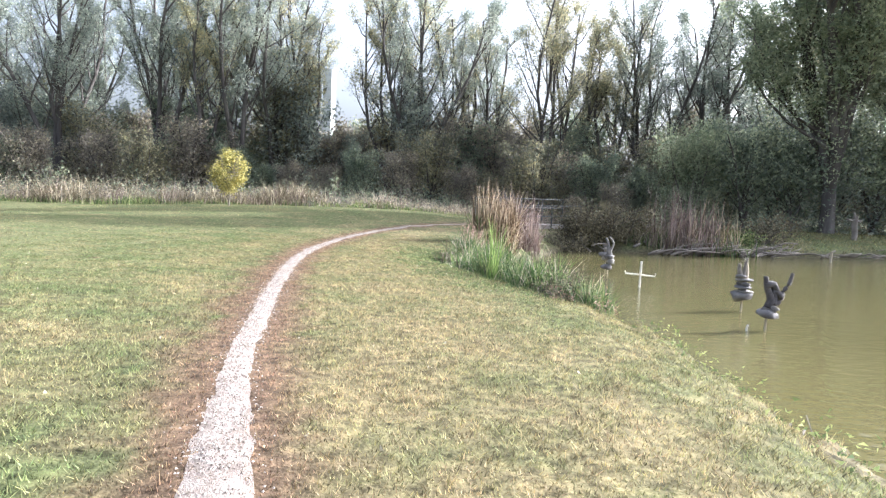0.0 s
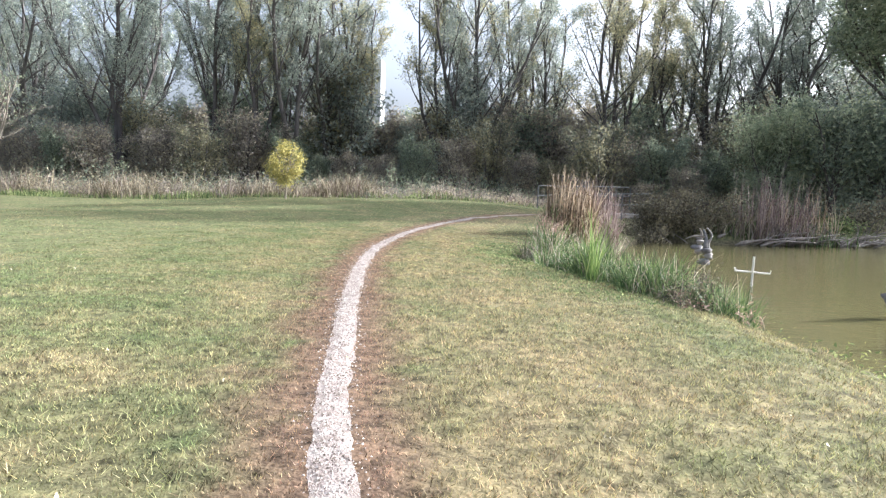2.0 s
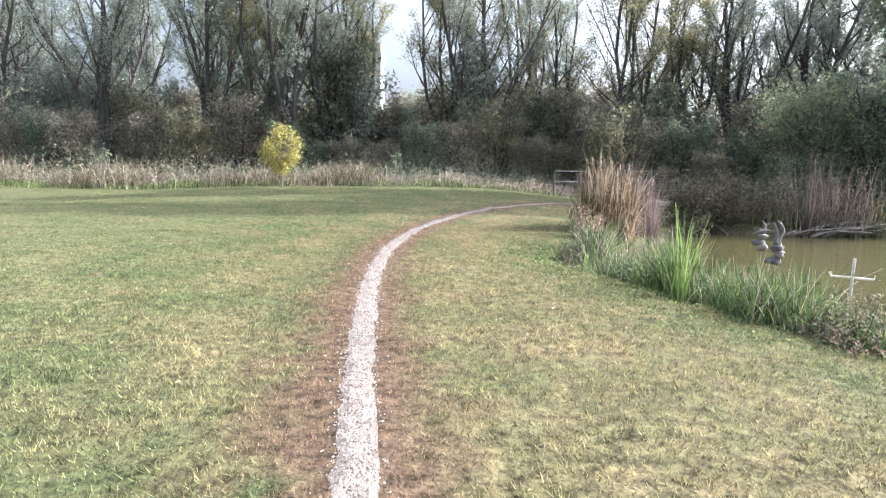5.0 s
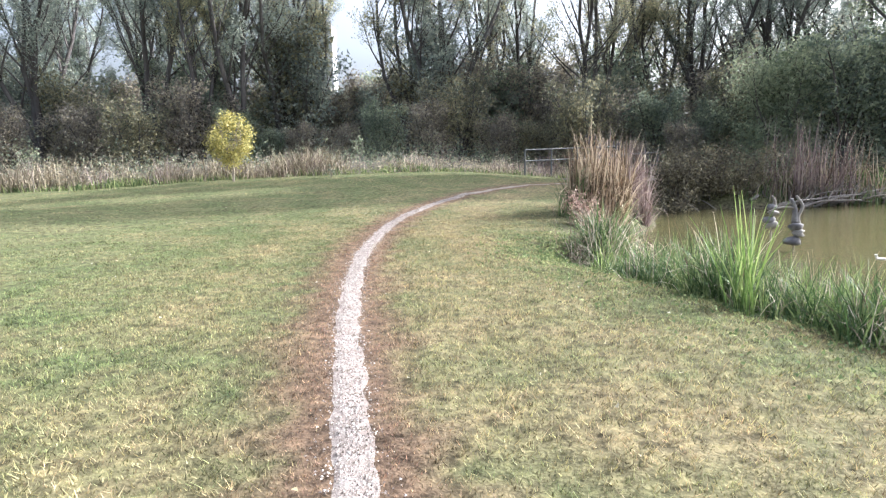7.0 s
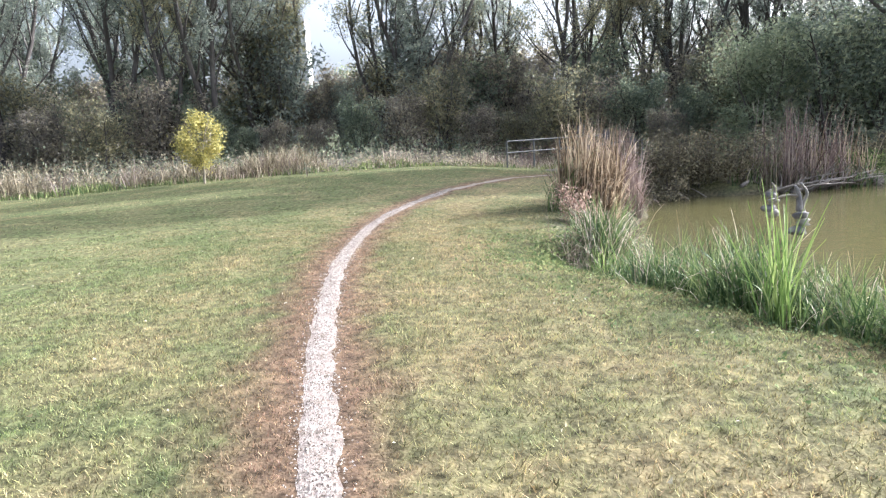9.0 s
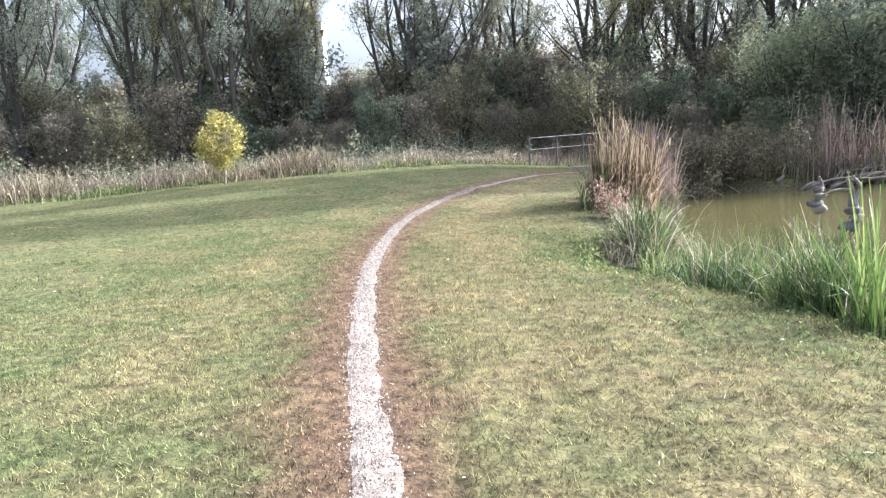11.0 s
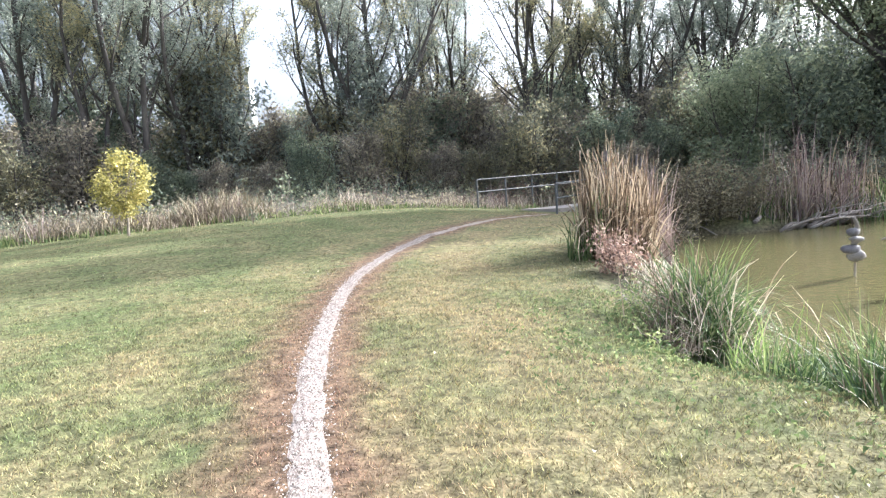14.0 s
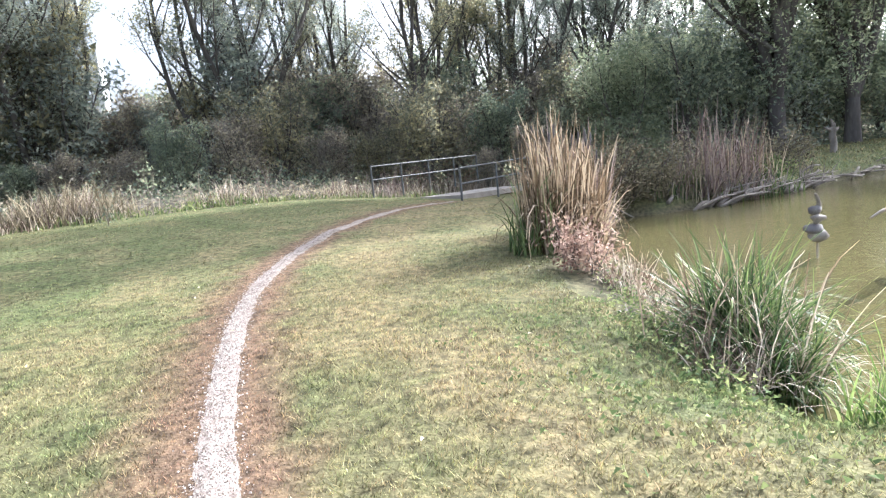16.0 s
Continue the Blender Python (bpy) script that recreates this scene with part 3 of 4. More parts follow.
for x, y, h, seed, lab in ((-21.6, 34.3, 2.3, 53, "thin bare sapling at the meadow edge"), (-6.6, 36.5, 1.9, 54, "small sapling with a few pale leaves at the meadow edge"),
                           (-7.6, 34.2, 0.45, 55, "tiny dark sapling on the mown meadow")):
    sapling = tree("sapling", lab, seed, h, 2, 0.25, 60 if h > 1 else 90, 0.09 if h > 1 else 0.06, LEAF_SILVER if h > 1 else LEAF_DARK, PALE_BARK, 0.25, 0.1, 2, 0.3, 0.018, 0.2, category="sapling")
    stand(sapling, x, y, 0, 1.0, True)


# ---------------------------------------------------------------- weeds, reeds, sedge
def clump_field(name, label, category, mat, spots, per, height, width, r, spread_r=0.35, lean=0.2, bend=0.3, steps=2, kind="stuff"):
    """Many blades about the given spots, as one object."""
    sx, sy = np.repeat(spots[:, 0], per), np.repeat(spots[:, 1], per)
    tall = np.repeat(r.uniform(0.6, 1.2, len(spots)) * np.clip(0.85 + 0.45 * soft_noise(spots[:, 0], spots[:, 1], 5.0, 71), 0.35, 1.4), per)
    x, y = sx + r.normal(0, spread_r, len(sx)), sy + r.normal(0, spread_r, len(sx))
    geo = Geo()
    blades(geo, x, y, land(x, y) - 0.03, height * tall * r.uniform(0.55, 1.1, len(x)), width, r, lean, bend, steps)
    return tagged(part(name, geo, mat), label, category, kind=kind)


r = np.random.default_rng(60)


def fringe(count, x0, x1, depth, r, patch=-9.0):
    x = r.uniform(x0, x1, count)
    front = np.where(x < -12, 35.3 + (x + 12) * -0.03, 35.3 + (x + 12) * 0.42)
    keep = soft_noise(x, x * 0, 7.0, 77) + 0.6 * r.normal(size=count) > patch
    return np.stack([x, front + np.abs(r.normal(0, depth, count))], 1)[keep]


clump_field("dry_weeds", "dry beige weeds and grasses along the meadow edge", "weeds", WEED, fringe(560, -42, -8, 1.5, r, 0.0), 26, 1.6, 0.035, r, 0.45, 0.32, 0.5, 3)
clump_field("dry_weeds", "pinkish withered stems along the meadow edge", "weeds", MAUVE, fringe(260, -42, 4, 1.2, r, 0.25), 12, 1.5, 0.03, r, 0.3, 0.16, 0.2)
clump_field("green_weeds", "low green weeds along the meadow edge", "weeds", HERB, fringe(560, -42, 5, 0.8, r), 30, 0.42, 0.05, r, 0.5, 0.4, 0.4)
clump_field("dry_grass", "pale seeding grass between meadow and undergrowth", "grass", DRY, fringe(300, -12, 5, 0.9, r, 0.0), 20, 0.8, 0.03, r, 0.45, 0.25, 0.3)
clump_field("dry_grass", "pale seeding grass behind the footbridge", "grass", DRY, np.stack([r.uniform(4, 12, 90), r.uniform(45, 48, 90)], 1), 22, 1.0, 0.03, r, 0.45, 0.25, 0.3)
for name, label, mat, spots, count, size in (
        ("brambles", "olive-brown brambles and withered herbs along the meadow edge", LEAF_BROWN,
         ((-40, 37.4, 2.5, 1.2), (-33, 37.2, 2.5, 1.3), (-26, 37.2, 2.5, 1.2), (-20, 37.0, 2.5, 1.3), (-14.5, 37.0, 2.0, 1.0), (-9, 38.2, 2.0, 0.7), (-4, 40.2, 2.0, 0.7), (0, 42.2, 1.6, 0.7)), 3600, 0.10),
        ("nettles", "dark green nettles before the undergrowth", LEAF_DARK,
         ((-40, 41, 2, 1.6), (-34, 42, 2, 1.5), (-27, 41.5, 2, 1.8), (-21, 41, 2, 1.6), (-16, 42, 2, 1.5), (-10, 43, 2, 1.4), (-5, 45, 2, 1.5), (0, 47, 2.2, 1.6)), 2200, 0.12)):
    geo = Geo()
    for cx, cy, rad, h in spots:
        c = np.stack([cx + r.normal(0, rad, count), cy + r.normal(0, 0.7, count), np.zeros(count)], 1)
        c[:, 2] = land(c[:, 0], c[:, 1]) + np.abs(r.normal(0, h * 0.45, count)) * np.clip(0.9 + 0.5 * soft_noise(c[:, 0], c[:, 1], 1.6, 81), 0.3, 1.5)
        leaves(geo, c, size, r)
    tagged(part(name, geo, mat), label, "weeds", kind="stuff")

# brown cattails on the near shore
def reed_stand(name, label, mat, cx, cy, rx, ry, turn, count, height, r, width=0.022, heads=0):
    root = tagged(new(name), label, "reeds")
    a, q = r.uniform(0, 6.283, count), np.sqrt(r.uniform(0, 1, count))
    u, v = rx * q * np.cos(a), ry * q * np.sin(a)
    x, y = cx + u * math.cos(turn) - v * math.sin(turn), cy + u * math.sin(turn) + v * math.cos(turn)
    z = np.maximum(land(x, y), WATER_Z) - 0.05
    h = height * r.uniform(0.35, 1.15, count) * np.clip(0.9 + 0.22 * soft_noise(x, y, 0.7, 64), 0.6, 1.15)
    geo = Geo()
    up = r.random(count) < 0.55
    blades(geo, x[up], y[up], z[up], h[up], width * r.uniform(0.6, 1.4, int(up.sum())), r, 0.045, 0.12, 4)
    bent = r.random(count) < 0.55
    blades(geo, x[bent], y[bent], z[bent], h[bent] * r.uniform(0.7, 1.05, int(bent.sum())), width * 1.1, r, 0.06, 0.7, 6)
    low = r.random(count) < 0.6
    blades(geo, x[low], y[low], z[low], h[low] * r.uniform(0.3, 0.7, int(low.sum())), width * 1.1, r, 0.35, 0.8, 4)
    broken = r.random(count) < 0.3
    lift = r.uniform(0.3, 0.85, int(broken.sum())) * h[broken]
    blades(geo, x[broken], y[broken], z[broken] + lift, r.uniform(0.3, 0.7, int(broken.sum())), width, r, 0.9, 0.9, 3)
    part("leaves", geo, mat, root)
    if heads:
        for i in range(heads):
            geo, t = Geo(), z[i] + height * 0.9
            geo.tube([(x[i] + r.normal(0, 0.03), y[i] + r.normal(0, 0.03), z[i]), (x[i], y[i], t)], [0.006, 0.004], 4)
            stem = part("stem", geo, mat, root)
            geo = Geo()
            geo.tube([(x[i], y[i], t - 0.01), (x[i], y[i], t + 0.03), (x[i] + 0.01, y[i], t + 0.17), (x[i] + 0.01, y[i], t + 0.2)], [0.006, 0.016, 0.016, 0.005], 6)
            part("seed_head", geo, DARK_DRIFT if i % 3 else DRY, stem, "brown cattail seed head")
    return root


reed_stand("cattails", "dense stand of withered straw-brown cattails at the shore", CATTAIL, 1.85, 22.0, 0.98, 0.65, 0.8, 900, 2.1, r, 0.03, 14)
reed_stand("cattails", "withered mauve-brown cattails behind the straw-brown ones", MAUVE, 2.9, 23.6, 1.2, 0.7, 0.9, 480, 2.0, r, 0.026, 8)
reed_stand("cattails", "green-brown cattail leaves among the withered ones", SEDGE, 1.35, 21.8, 0.8, 0.5, 0.7, 120, 1.4, r, 0.026)
reed_stand("reeds", "tall mauve-brown reeds on the far bank", MAUVE, 11.5, 29.4, 1.9, 0.7, 0.1, 300, 2.8, r, 0.035, 6)
reed_stand("reeds", "straw-coloured reeds on the far bank", CATTAIL, 12.6, 29.8, 2.2, 0.8, 0.15, 150, 2.4, r, 0.035)
reed_stand("reeds", "low green-brown reeds on the far bank", WEED, 10.6, 29.3, 2.2, 0.7, 0.0, 200, 1.5, r, 0.035)
reed_stand("reeds", "green-brown reeds on the far bank", SEDGE, 12.0, 29.4, 3.6, 0.7, 0.1, 260, 1.2, r, 0.035)
reed_stand("reeds", "withered straw reeds on the meadow beside a bare tree", DRY, -26.5, 27.6, 1.2, 0.8, 0.2, 500, 2.0, r, 0.035)


def leafy_bush(name, label, mat, x, y, rx, ry, h, count, leaf, r, z=None):
    root = base(name, x, y, label, "bush", z=z)
    wood, tips = Geo(), []
    for i in range(16):
        a = r.uniform(0, 6.283)
        u = r.uniform(0.1, 0.8)
        limb(wood, (math.cos(a) * rx * u, math.sin(a) * ry * u, -0.08), np.array([math.cos(a) * rx / h * 0.5, math.sin(a) * ry / h * 0.5, 1.0]), h * r.uniform(0.45, 1.0), 0.012 * h, r, tips, 1, 2, 0.02, 0.2)
    part("branchwork", wood, BARK, root)
    tips = np.array(tips)
    c = tips[r.integers(0, len(tips), count)] + r.normal(0, 0.10 * h, (count, 3))
    c[:, 2] = np.abs(c[:, 2])
    low = count // 4
    a, q = r.uniform(0, 6.283, low), np.sqrt(r.uniform(0, 1, low))
    c[:low] = np.stack([rx * q * np.cos(a), ry * q * np.sin(a), h * 0.35 * r.uniform(0, 1, low)], 1)
    geo = Geo()
    leaves(geo, c, leaf, r)
    part("foliage", geo, mat, root)
    return root


leafy_bush("rust_bush", "small rust-pink withered bush at the foot of the cattails", LEAF_RUST, 1.1, 20.1, 0.4, 0.4, 0.95, 1500, 0.045, r)
leafy_bush("rust_bush", "low rust-brown bush spilling to the water", LEAF_RUST, 1.25, 18.9, 0.8, 0.6, 0.5, 1500, 0.045, r)
leafy_bush("rust_bush", "rust-brown bramble at the pond edge", LEAF_RUST, 2.45, 10.0, 0.5, 0.5, 0.6, 900, 0.035, r, z=-0.25)
leafy_bush("bank_bush", "brown-green withered bush at the pond edge", BANK_LEAF, 2.2, 10.25, 0.5, 0.5, 0.75, 1500, 0.035, r, z=-0.2)
leafy_bush("rust_bush", "low withered rust-brown herbs on the bank", LEAF_BROWN, 0.75, 17.9, 0.6, 0.5, 0.35, 900, 0.04, r)
leafy_bush("rust_bush", "reddish shrub behind the footbridge", LEAF_RUST, 5.6, 46.5, 1.3, 0.7, 1.9, 900, 0.10, r)
leafy_bush("rust_bush", "reddish shrub behind the footbridge", LEAF_RUST, 8.6, 47.5, 1.4, 0.8, 2.1, 900, 0.10, r)
leafy_bush("bank_bush", "dark brown-green bush hanging over the cove", BANK_LEAF, 6.6, 29.3, 1.5, 0.9, 2.1, 6500, 0.075, r)
leafy_bush("bank_bush", "dark brown-green bush hanging over the cove", BANK_LEAF, 8.3, 29.5, 1.5, 0.9, 2.0, 6000, 0.075, r)
leafy_bush("bank_bush", "low dark bush at the head of the cove", BANK_LEAF, 5.7, 28.0, 0.9, 0.8, 1.0, 2200, 0.07, r)
leafy_bush("bank_bush", "green-brown bush on the far bank", BANK_LEAF, 17.0, 32.4, 1.3, 0.8, 1.7, 1800, 0.10, r)
leafy_bush("bank_bush", "low green bush on the far bank", HERB, 15.0, 31.3, 0.9, 0.6, 0.9, 900, 0.10, r)


def sedge_tuft(name, label, mat, x, y, count, height, rad, r, width=0.016, lean=0.45, bend=0.75, z=None, dry=0):
    root = base(name, x, y, label, "sedge", z=z)
    a, q = r.uniform(0, 6.283, count), rad * np.sqrt(r.uniform(0, 1, count))
    geo = Geo()
    blades(geo, q * np.cos(a), q * np.sin(a), np.full(count, -0.06), height * r.uniform(0.55, 1.1, count), width, r, lean, bend, 5)
    part("leaves", geo, mat, root)
    if dry:
        geo = Geo()
        a, q = r.uniform(0, 6.283, dry), rad * np.sqrt(r.uniform(0, 1, dry))
        blades(geo, q * np.cos(a), q * np.sin(a), np.full(dry, -0.06), height * r.uniform(0.7, 1.25, dry), width * 0.8, r, lean, bend * 1.1, 5)
        part("withered_leaves", geo, DRY, root, "withered straw-coloured leaves")
    return root


tuft = sedge_tuft("sedge_tuft", "big arching green sedge tuft hanging over the bank", SEDGE, 0.72, 16.85, 640, 1.15, 0.30, r, 0.02, 0.5, 1.3, z=-0.2)
pale = Geo()
blades(pale, r.normal(0, 0.25, 170), r.normal(0, 0.25, 170), np.zeros(170), 0.95 * r.uniform(0.5, 1.1, 170), 0.022, r, 0.3, 0.95, 5)
part("withered_leaves", pale, DRY, tuft, "withered straw-coloured sedge leaves")
sedge_tuft("sedge_tuft", "green sedge hanging down the bank to the water", SEDGE, 0.62, 16.35, 320, 0.95, 0.26, r, 0.018, 0.4, 1.0, z=-0.38, dry=130)
sedge_tuft("sedge_tuft", "withered sedge skirt beside the big tuft", DRY, 0.15, 16.35, 220, 0.55, 0.3, r, 0.012, 0.8, 0.9, z=-0.15)
for x, y, c, h, q in ((0.55, 15.1, 260, 0.85, 0.3), (1.0, 14.4, 300, 0.95, 0.3), (1.25, 13.7, 300, 0.9, 0.3), (1.15, 13.0, 320, 1.05, 0.28), (1.6, 12.5, 300, 0.95, 0.3),
                      (1.75, 11.8, 320, 0.95, 0.3), (1.95, 11.2, 320, 0.9, 0.3), (2.25, 10.7, 320, 0.85, 0.3), (2.45, 10.1, 300, 0.75, 0.3), (0.7, 14.0, 200, 0.55, 0.3), (1.3, 12.2, 200, 0.5, 0.3),
                      (1.7, 11.0, 200, 0.5, 0.3), (1.1, 15.4, 200, 0.9, 0.25)):
    sedge_tuft("sedge_tuft", "green sedge and rush leaves along the pond bank", SEDGE, x, y, int(c * 1.5), h * r.uniform(0.8, 1.15), q * 1.4, r, 0.015, 0.24, 0.6, dry=int(c * 0.16))
    sedge_tuft("rush_tuft", "fresh green rush leaves among the sedge", RUSH, x - 0.08, y + 0.1, int(c * 0.10), h * r.uniform(0.6, 1.05), q, r, 0.014, 0.15, 0.4)
for x, y, h in ((1.35, 18.1, 0.5), (1.75, 18.9, 0.55), (2.2, 19.5, 0.5), (1.15, 17.5, 0.4), (1.6, 18.5, 0.4), (0.7, 17.6, 0.4), (0.95, 18.4, 0.45), (1.2, 19.2, 0.5), (1.0, 16.9, 0.4)):
    sedge_tuft("sedge_tuft", "withered straw-brown sedge between cattails and bank", DRY, x, y, 150, h, 0.3, r, 0.018, 0.4, 0.8, dry=40)
sedge_tuft("rush_tuft", "bright yellow-green upright rush at the pond bank", RUSH, 0.98, 12.15, 46, 1.25, 0.13, r, 0.017, 0.14, 0.28)
sedge_tuft("rush_tuft", "bright yellow-green rush at the pond bank", RUSH, 1.7, 11.45, 26, 0.8, 0.16, r, 0.016, 0.2, 0.4)
sedge_tuft("rush_tuft", "few bright rush leaves at the water's edge", RUSH, 0.35, 15.45, 26, 0.55, 0.14, r, 0.022, 0.2, 0.3)
geo = Geo()
for (ax, ay), (bx, by), k in (((0.9, 14.6), (2.6, 10.0), 7000), ((-0.4, 15.6), (0.5, 17.6), 900), ((2.85, 8.8), (2.85, 3.4), 420), ((0.2, 17.4), (1.2, 19.4), 500)):
    s = r.uniform(0, 1, k)
    c = np.stack([ax + (bx - ax) * s + r.normal(0, 0.16, k), ay + (by - ay) * s + r.normal(0, 0.16, k), np.zeros(k)], 1)
    c[:, 2] = np.maximum(land(c[:, 0], c[:, 1]), WATER_Z) + np.abs(r.normal(0, 0.12, k))
    leaves(geo, c, 0.034, r)
tagged(part("bank_herbs", geo, HERB), "low leafy herbs along the pond bank", "weeds", kind="stuff")


# ---------------------------------------------------------------- footbridge
def railing(x0, y0, x1, y1, z0, z1, height, posts, label):
    root = base("bridge_railing", x0, y0, label, "railing", z=z0)
    dx, dy = x1 - x0, y1 - y0
    turn, length = math.atan2(dy, dx), math.hypot(dx, dy)
    for i in range(posts):
        s = i / (posts - 1)
        geo = Geo()
        geo.tube([(dx * s, dy * s, (z1 - z0) * s - 0.2), (dx * s, dy * s, (z1 - z0) * s + height)], 0.045, 8)
        part("post", geo, STEEL, root)
    for level in (height - 0.03, height * 0.52):
        geo = Geo()
        geo.tube([(0, 0, level), (dx, dy, level + z1 - z0)], 0.035, 8)
        part("rail", geo, STEEL, root)
    return root


railing(2.0, 40.0, 8.4, 43.6, 0.68, 0.80, 1.32, 5, "dark painted steel railing of a footbridge, two rails")
railing(4.35, 34.6, 8.2, 36.8, 0.26, 0.40, 1.30, 3, "dark painted steel railing of a footbridge, two rails")
deck = base("bridge_deck", 6.3, 38.3, "pale concrete deck of a small footbridge", "footbridge", z=0.33)
geo = Geo()
geo.box((0, 0, 0), (4.6, 2.4, 0.22), 0.5)
part("slab", geo, CONCRETE, deck)

# ---------------------------------------------------------------- pond sculptures
def stone(geo, c, size, r):
    """A rounded lump."""
    bm = bmesh.new()
    bmesh.ops.create_icosphere(bm, subdivisions=2, radius=1.0)
    ph = r.uniform(0, 6, 3)
    pts = np.array([v.co[:] for v in bm.verts])
    k = 1 + 0.26 * np.sin(pts @ r.normal(0, 2.2, (3, 3)) + ph).sum(1) / 1.5
    faces = [[v.index for v in f.verts] for f in bm.faces]
    bm.free()
    geo.add(pts * k[:, None] * np.array(size) / 2 + np.array(c), faces)


def sculpture(label, x, y, stones, wood, r, pole=0.35):
    """A thin pole in the water that carries a pile of stones and a twist of driftwood."""
    root = base("pond_sculpture", x, y, label, "sculpture", z=WATER_Z)
    geo = Geo()
    geo.tube([(0, 0, -0.5), (0, 0, pole * 0.5), (0.01, 0, pole + 0.1)], 0.022, 8)
    part("pole", geo, POLE, root)
    for dx, z, wide, high, pale_one in stones:
        geo = Geo()
        stone(geo, (dx, 0, z), (wide, wide * 0.8, high), r)
        part("stone", geo, PALE_ROCK if pale_one else ROCK, root, smooth=True)
    for pts, rad, mat in wood:
        geo = Geo()
        geo.tube(curve_through(pts, 0.05), np.linspace(rad, rad * 0.45, len(curve_through(pts, 0.05))), 7)
        part("driftwood", geo, mat, root, smooth=True)
    return root


sculpture("stack of grey stones and driftwood on a pole in the pond", 6.17, 12.4,
          [(0.0, 0.33, 0.38, 0.20, 0), (0.03, 0.43, 0.30, 0.07, 1), (-0.01, 0.50, 0.36, 0.08, 0), (0.02, 0.58, 0.24, 0.12, 0), (0.0, 0.66, 0.32, 0.06, 0), (-0.02, 0.73, 0.22, 0.10, 0)],
          [([(0.0, 0, 0.6), (-0.08, 0, 0.8), (-0.1, 0, 1.0)], 0.07, DRIFT), ([(0.03, 0, 0.6), (0.07, 0.02, 0.85), (0.02, 0, 1.08)], 0.06, POLE), ([(0.0, 0, 0.7), (0.02, 0, 0.95), (0.05, 0, 1.12)], 0.05, DRIFT)], r, 0.25)
sculpture("dark twisted driftwood with two raised branches on stones in the pond", 5.62, 10.4,
          [(0.02, 0.30, 0.34, 0.20, 0), (0.08, 0.39, 0.26, 0.16, 0), (0.16, 0.26, 0.10, 0.08, 1)],
          [([(0.02, 0, 0.4), (0.06, 0, 0.55), (-0.02, 0, 0.75), (-0.06, 0, 0.95)], 0.08, DARK_DRIFT), ([(0.0, 0, 0.45), (0.2, 0, 0.52), (0.26, 0.02, 0.68), (0.34, 0, 0.82), (0.40, 0, 1.02)], 0.06, DARK_DRIFT),
           ([(-0.05, 0, 0.78), (0.08, 0, 0.82), (0.2, 0, 0.62)], 0.07, DARK_DRIFT), ([(0.1, 0, 0.45), (0.12, 0.03, 0.65), (0.1, 0, 0.85)], 0.08, DARK_DRIFT), ([(0.24, 0, 0.6), (0.12, 0, 0.7), (0.02, 0, 0.6)], 0.06, DARK_DRIFT)], r, 0.22)
sculpture("stones and a curved pale branch on a pole in the pond", 5.1, 18.7,
          [(-0.05, 0.22, 0.32, 0.2, 0), (0.06, 0.38, 0.26, 0.16, 1), (0.02, 0.52, 0.28, 0.14, 0)],
          [([(0.02, 0, 0.2), (0.12, 0, 0.45), (0.06, 0, 0.7), (0.14, 0, 0.95), (0.0, 0, 1.15)], 0.05, PALE_ROCK), ([(0.0, 0, 0.9), (-0.3, 0, 0.92), (-0.55, 0, 0.84)], 0.035, DRIFT), ([(0.0, 0, 0.6), (-0.02, 0, 0.9), (-0.1, 0, 1.1)], 0.07, ROCK)], r, 0.15)
sculpture("stack of grey and white stones on a pole in the pond", 5.45, 20.3,
          [(0.0, 0.36, 0.30, 0.2, 1), (-0.03, 0.5, 0.30, 0.16, 0), (0.02, 0.64, 0.26, 0.14, 1), (0.0, 0.78, 0.2, 0.14, 0)],
          [([(0.0, 0, 0.75), (0.05, 0, 0.9), (-0.02, 0, 1.05)], 0.05, DRIFT)], r, 0.3)

cross = base("cross_pole", 5.14, 15.7, "pale pole in the pond with an upturned crossbar", "pole", z=WATER_Z)
geo = Geo()
geo.tube([(0, 0, -0.4), (0, 0, 0.3), (0.01, 0, 0.68)], 0.028, 8)
part("upright", geo, WHITE_POLE, cross)
geo = Geo()
geo.tube([(-0.40, 0, 0.42), (-0.38, 0, 0.35), (-0.2, 0, 0.335), (0, 0, 0.33), (0.2, 0, 0.31), (0.38, 0, 0.30), (0.40, 0, 0.38)], 0.022, 8)
part("crossbar", geo, WHITE_POLE, cross)
peg = base("stake", 5.27, 10.35, "short pale peg standing in the pond", "pole", z=WATER_Z)
geo = Geo()
geo.tube([(0, 0, -0.3), (0.01, 0, 0.06), (0.03, 0, 0.11)], [0.016, 0.02, 0.018], 8)
part("shaft", geo, WHITE_POLE, peg)
stake = base("stake", 18.2, 28.5, "short weathered stake standing in the pond", "pole", z=WATER_Z)
geo = Geo()
geo.tube([(0, 0, -0.4), (0, 0, 0.3), (0.02, 0, 0.5)], 0.06, 8)
part("shaft", geo, POLE, stake)
figure = base("driftwood_post", 24.2, 36.0, "upright weathered driftwood post with short branches on the far bank", "sculpture")
geo = Geo()
geo.tube(curve_through([(0, 0, -0.2), (0.05, 0, 0.4), (-0.02, 0, 0.8), (0.0, 0, 1.25)], 0.08), 0.16, 8)
for q in ((-0.5, 1.25), (0.45, 1.2), (-0.1, 1.65), (0.2, 1.5)):
    geo.tube([(0, 0, 1.05), (q[0] * 0.6, 0, q[1] - 0.08), (q[0], 0.05, q[1])], [0.09, 0.06, 0.03], 6)
part("shaft", geo, DRIFT, figure, smooth=True)

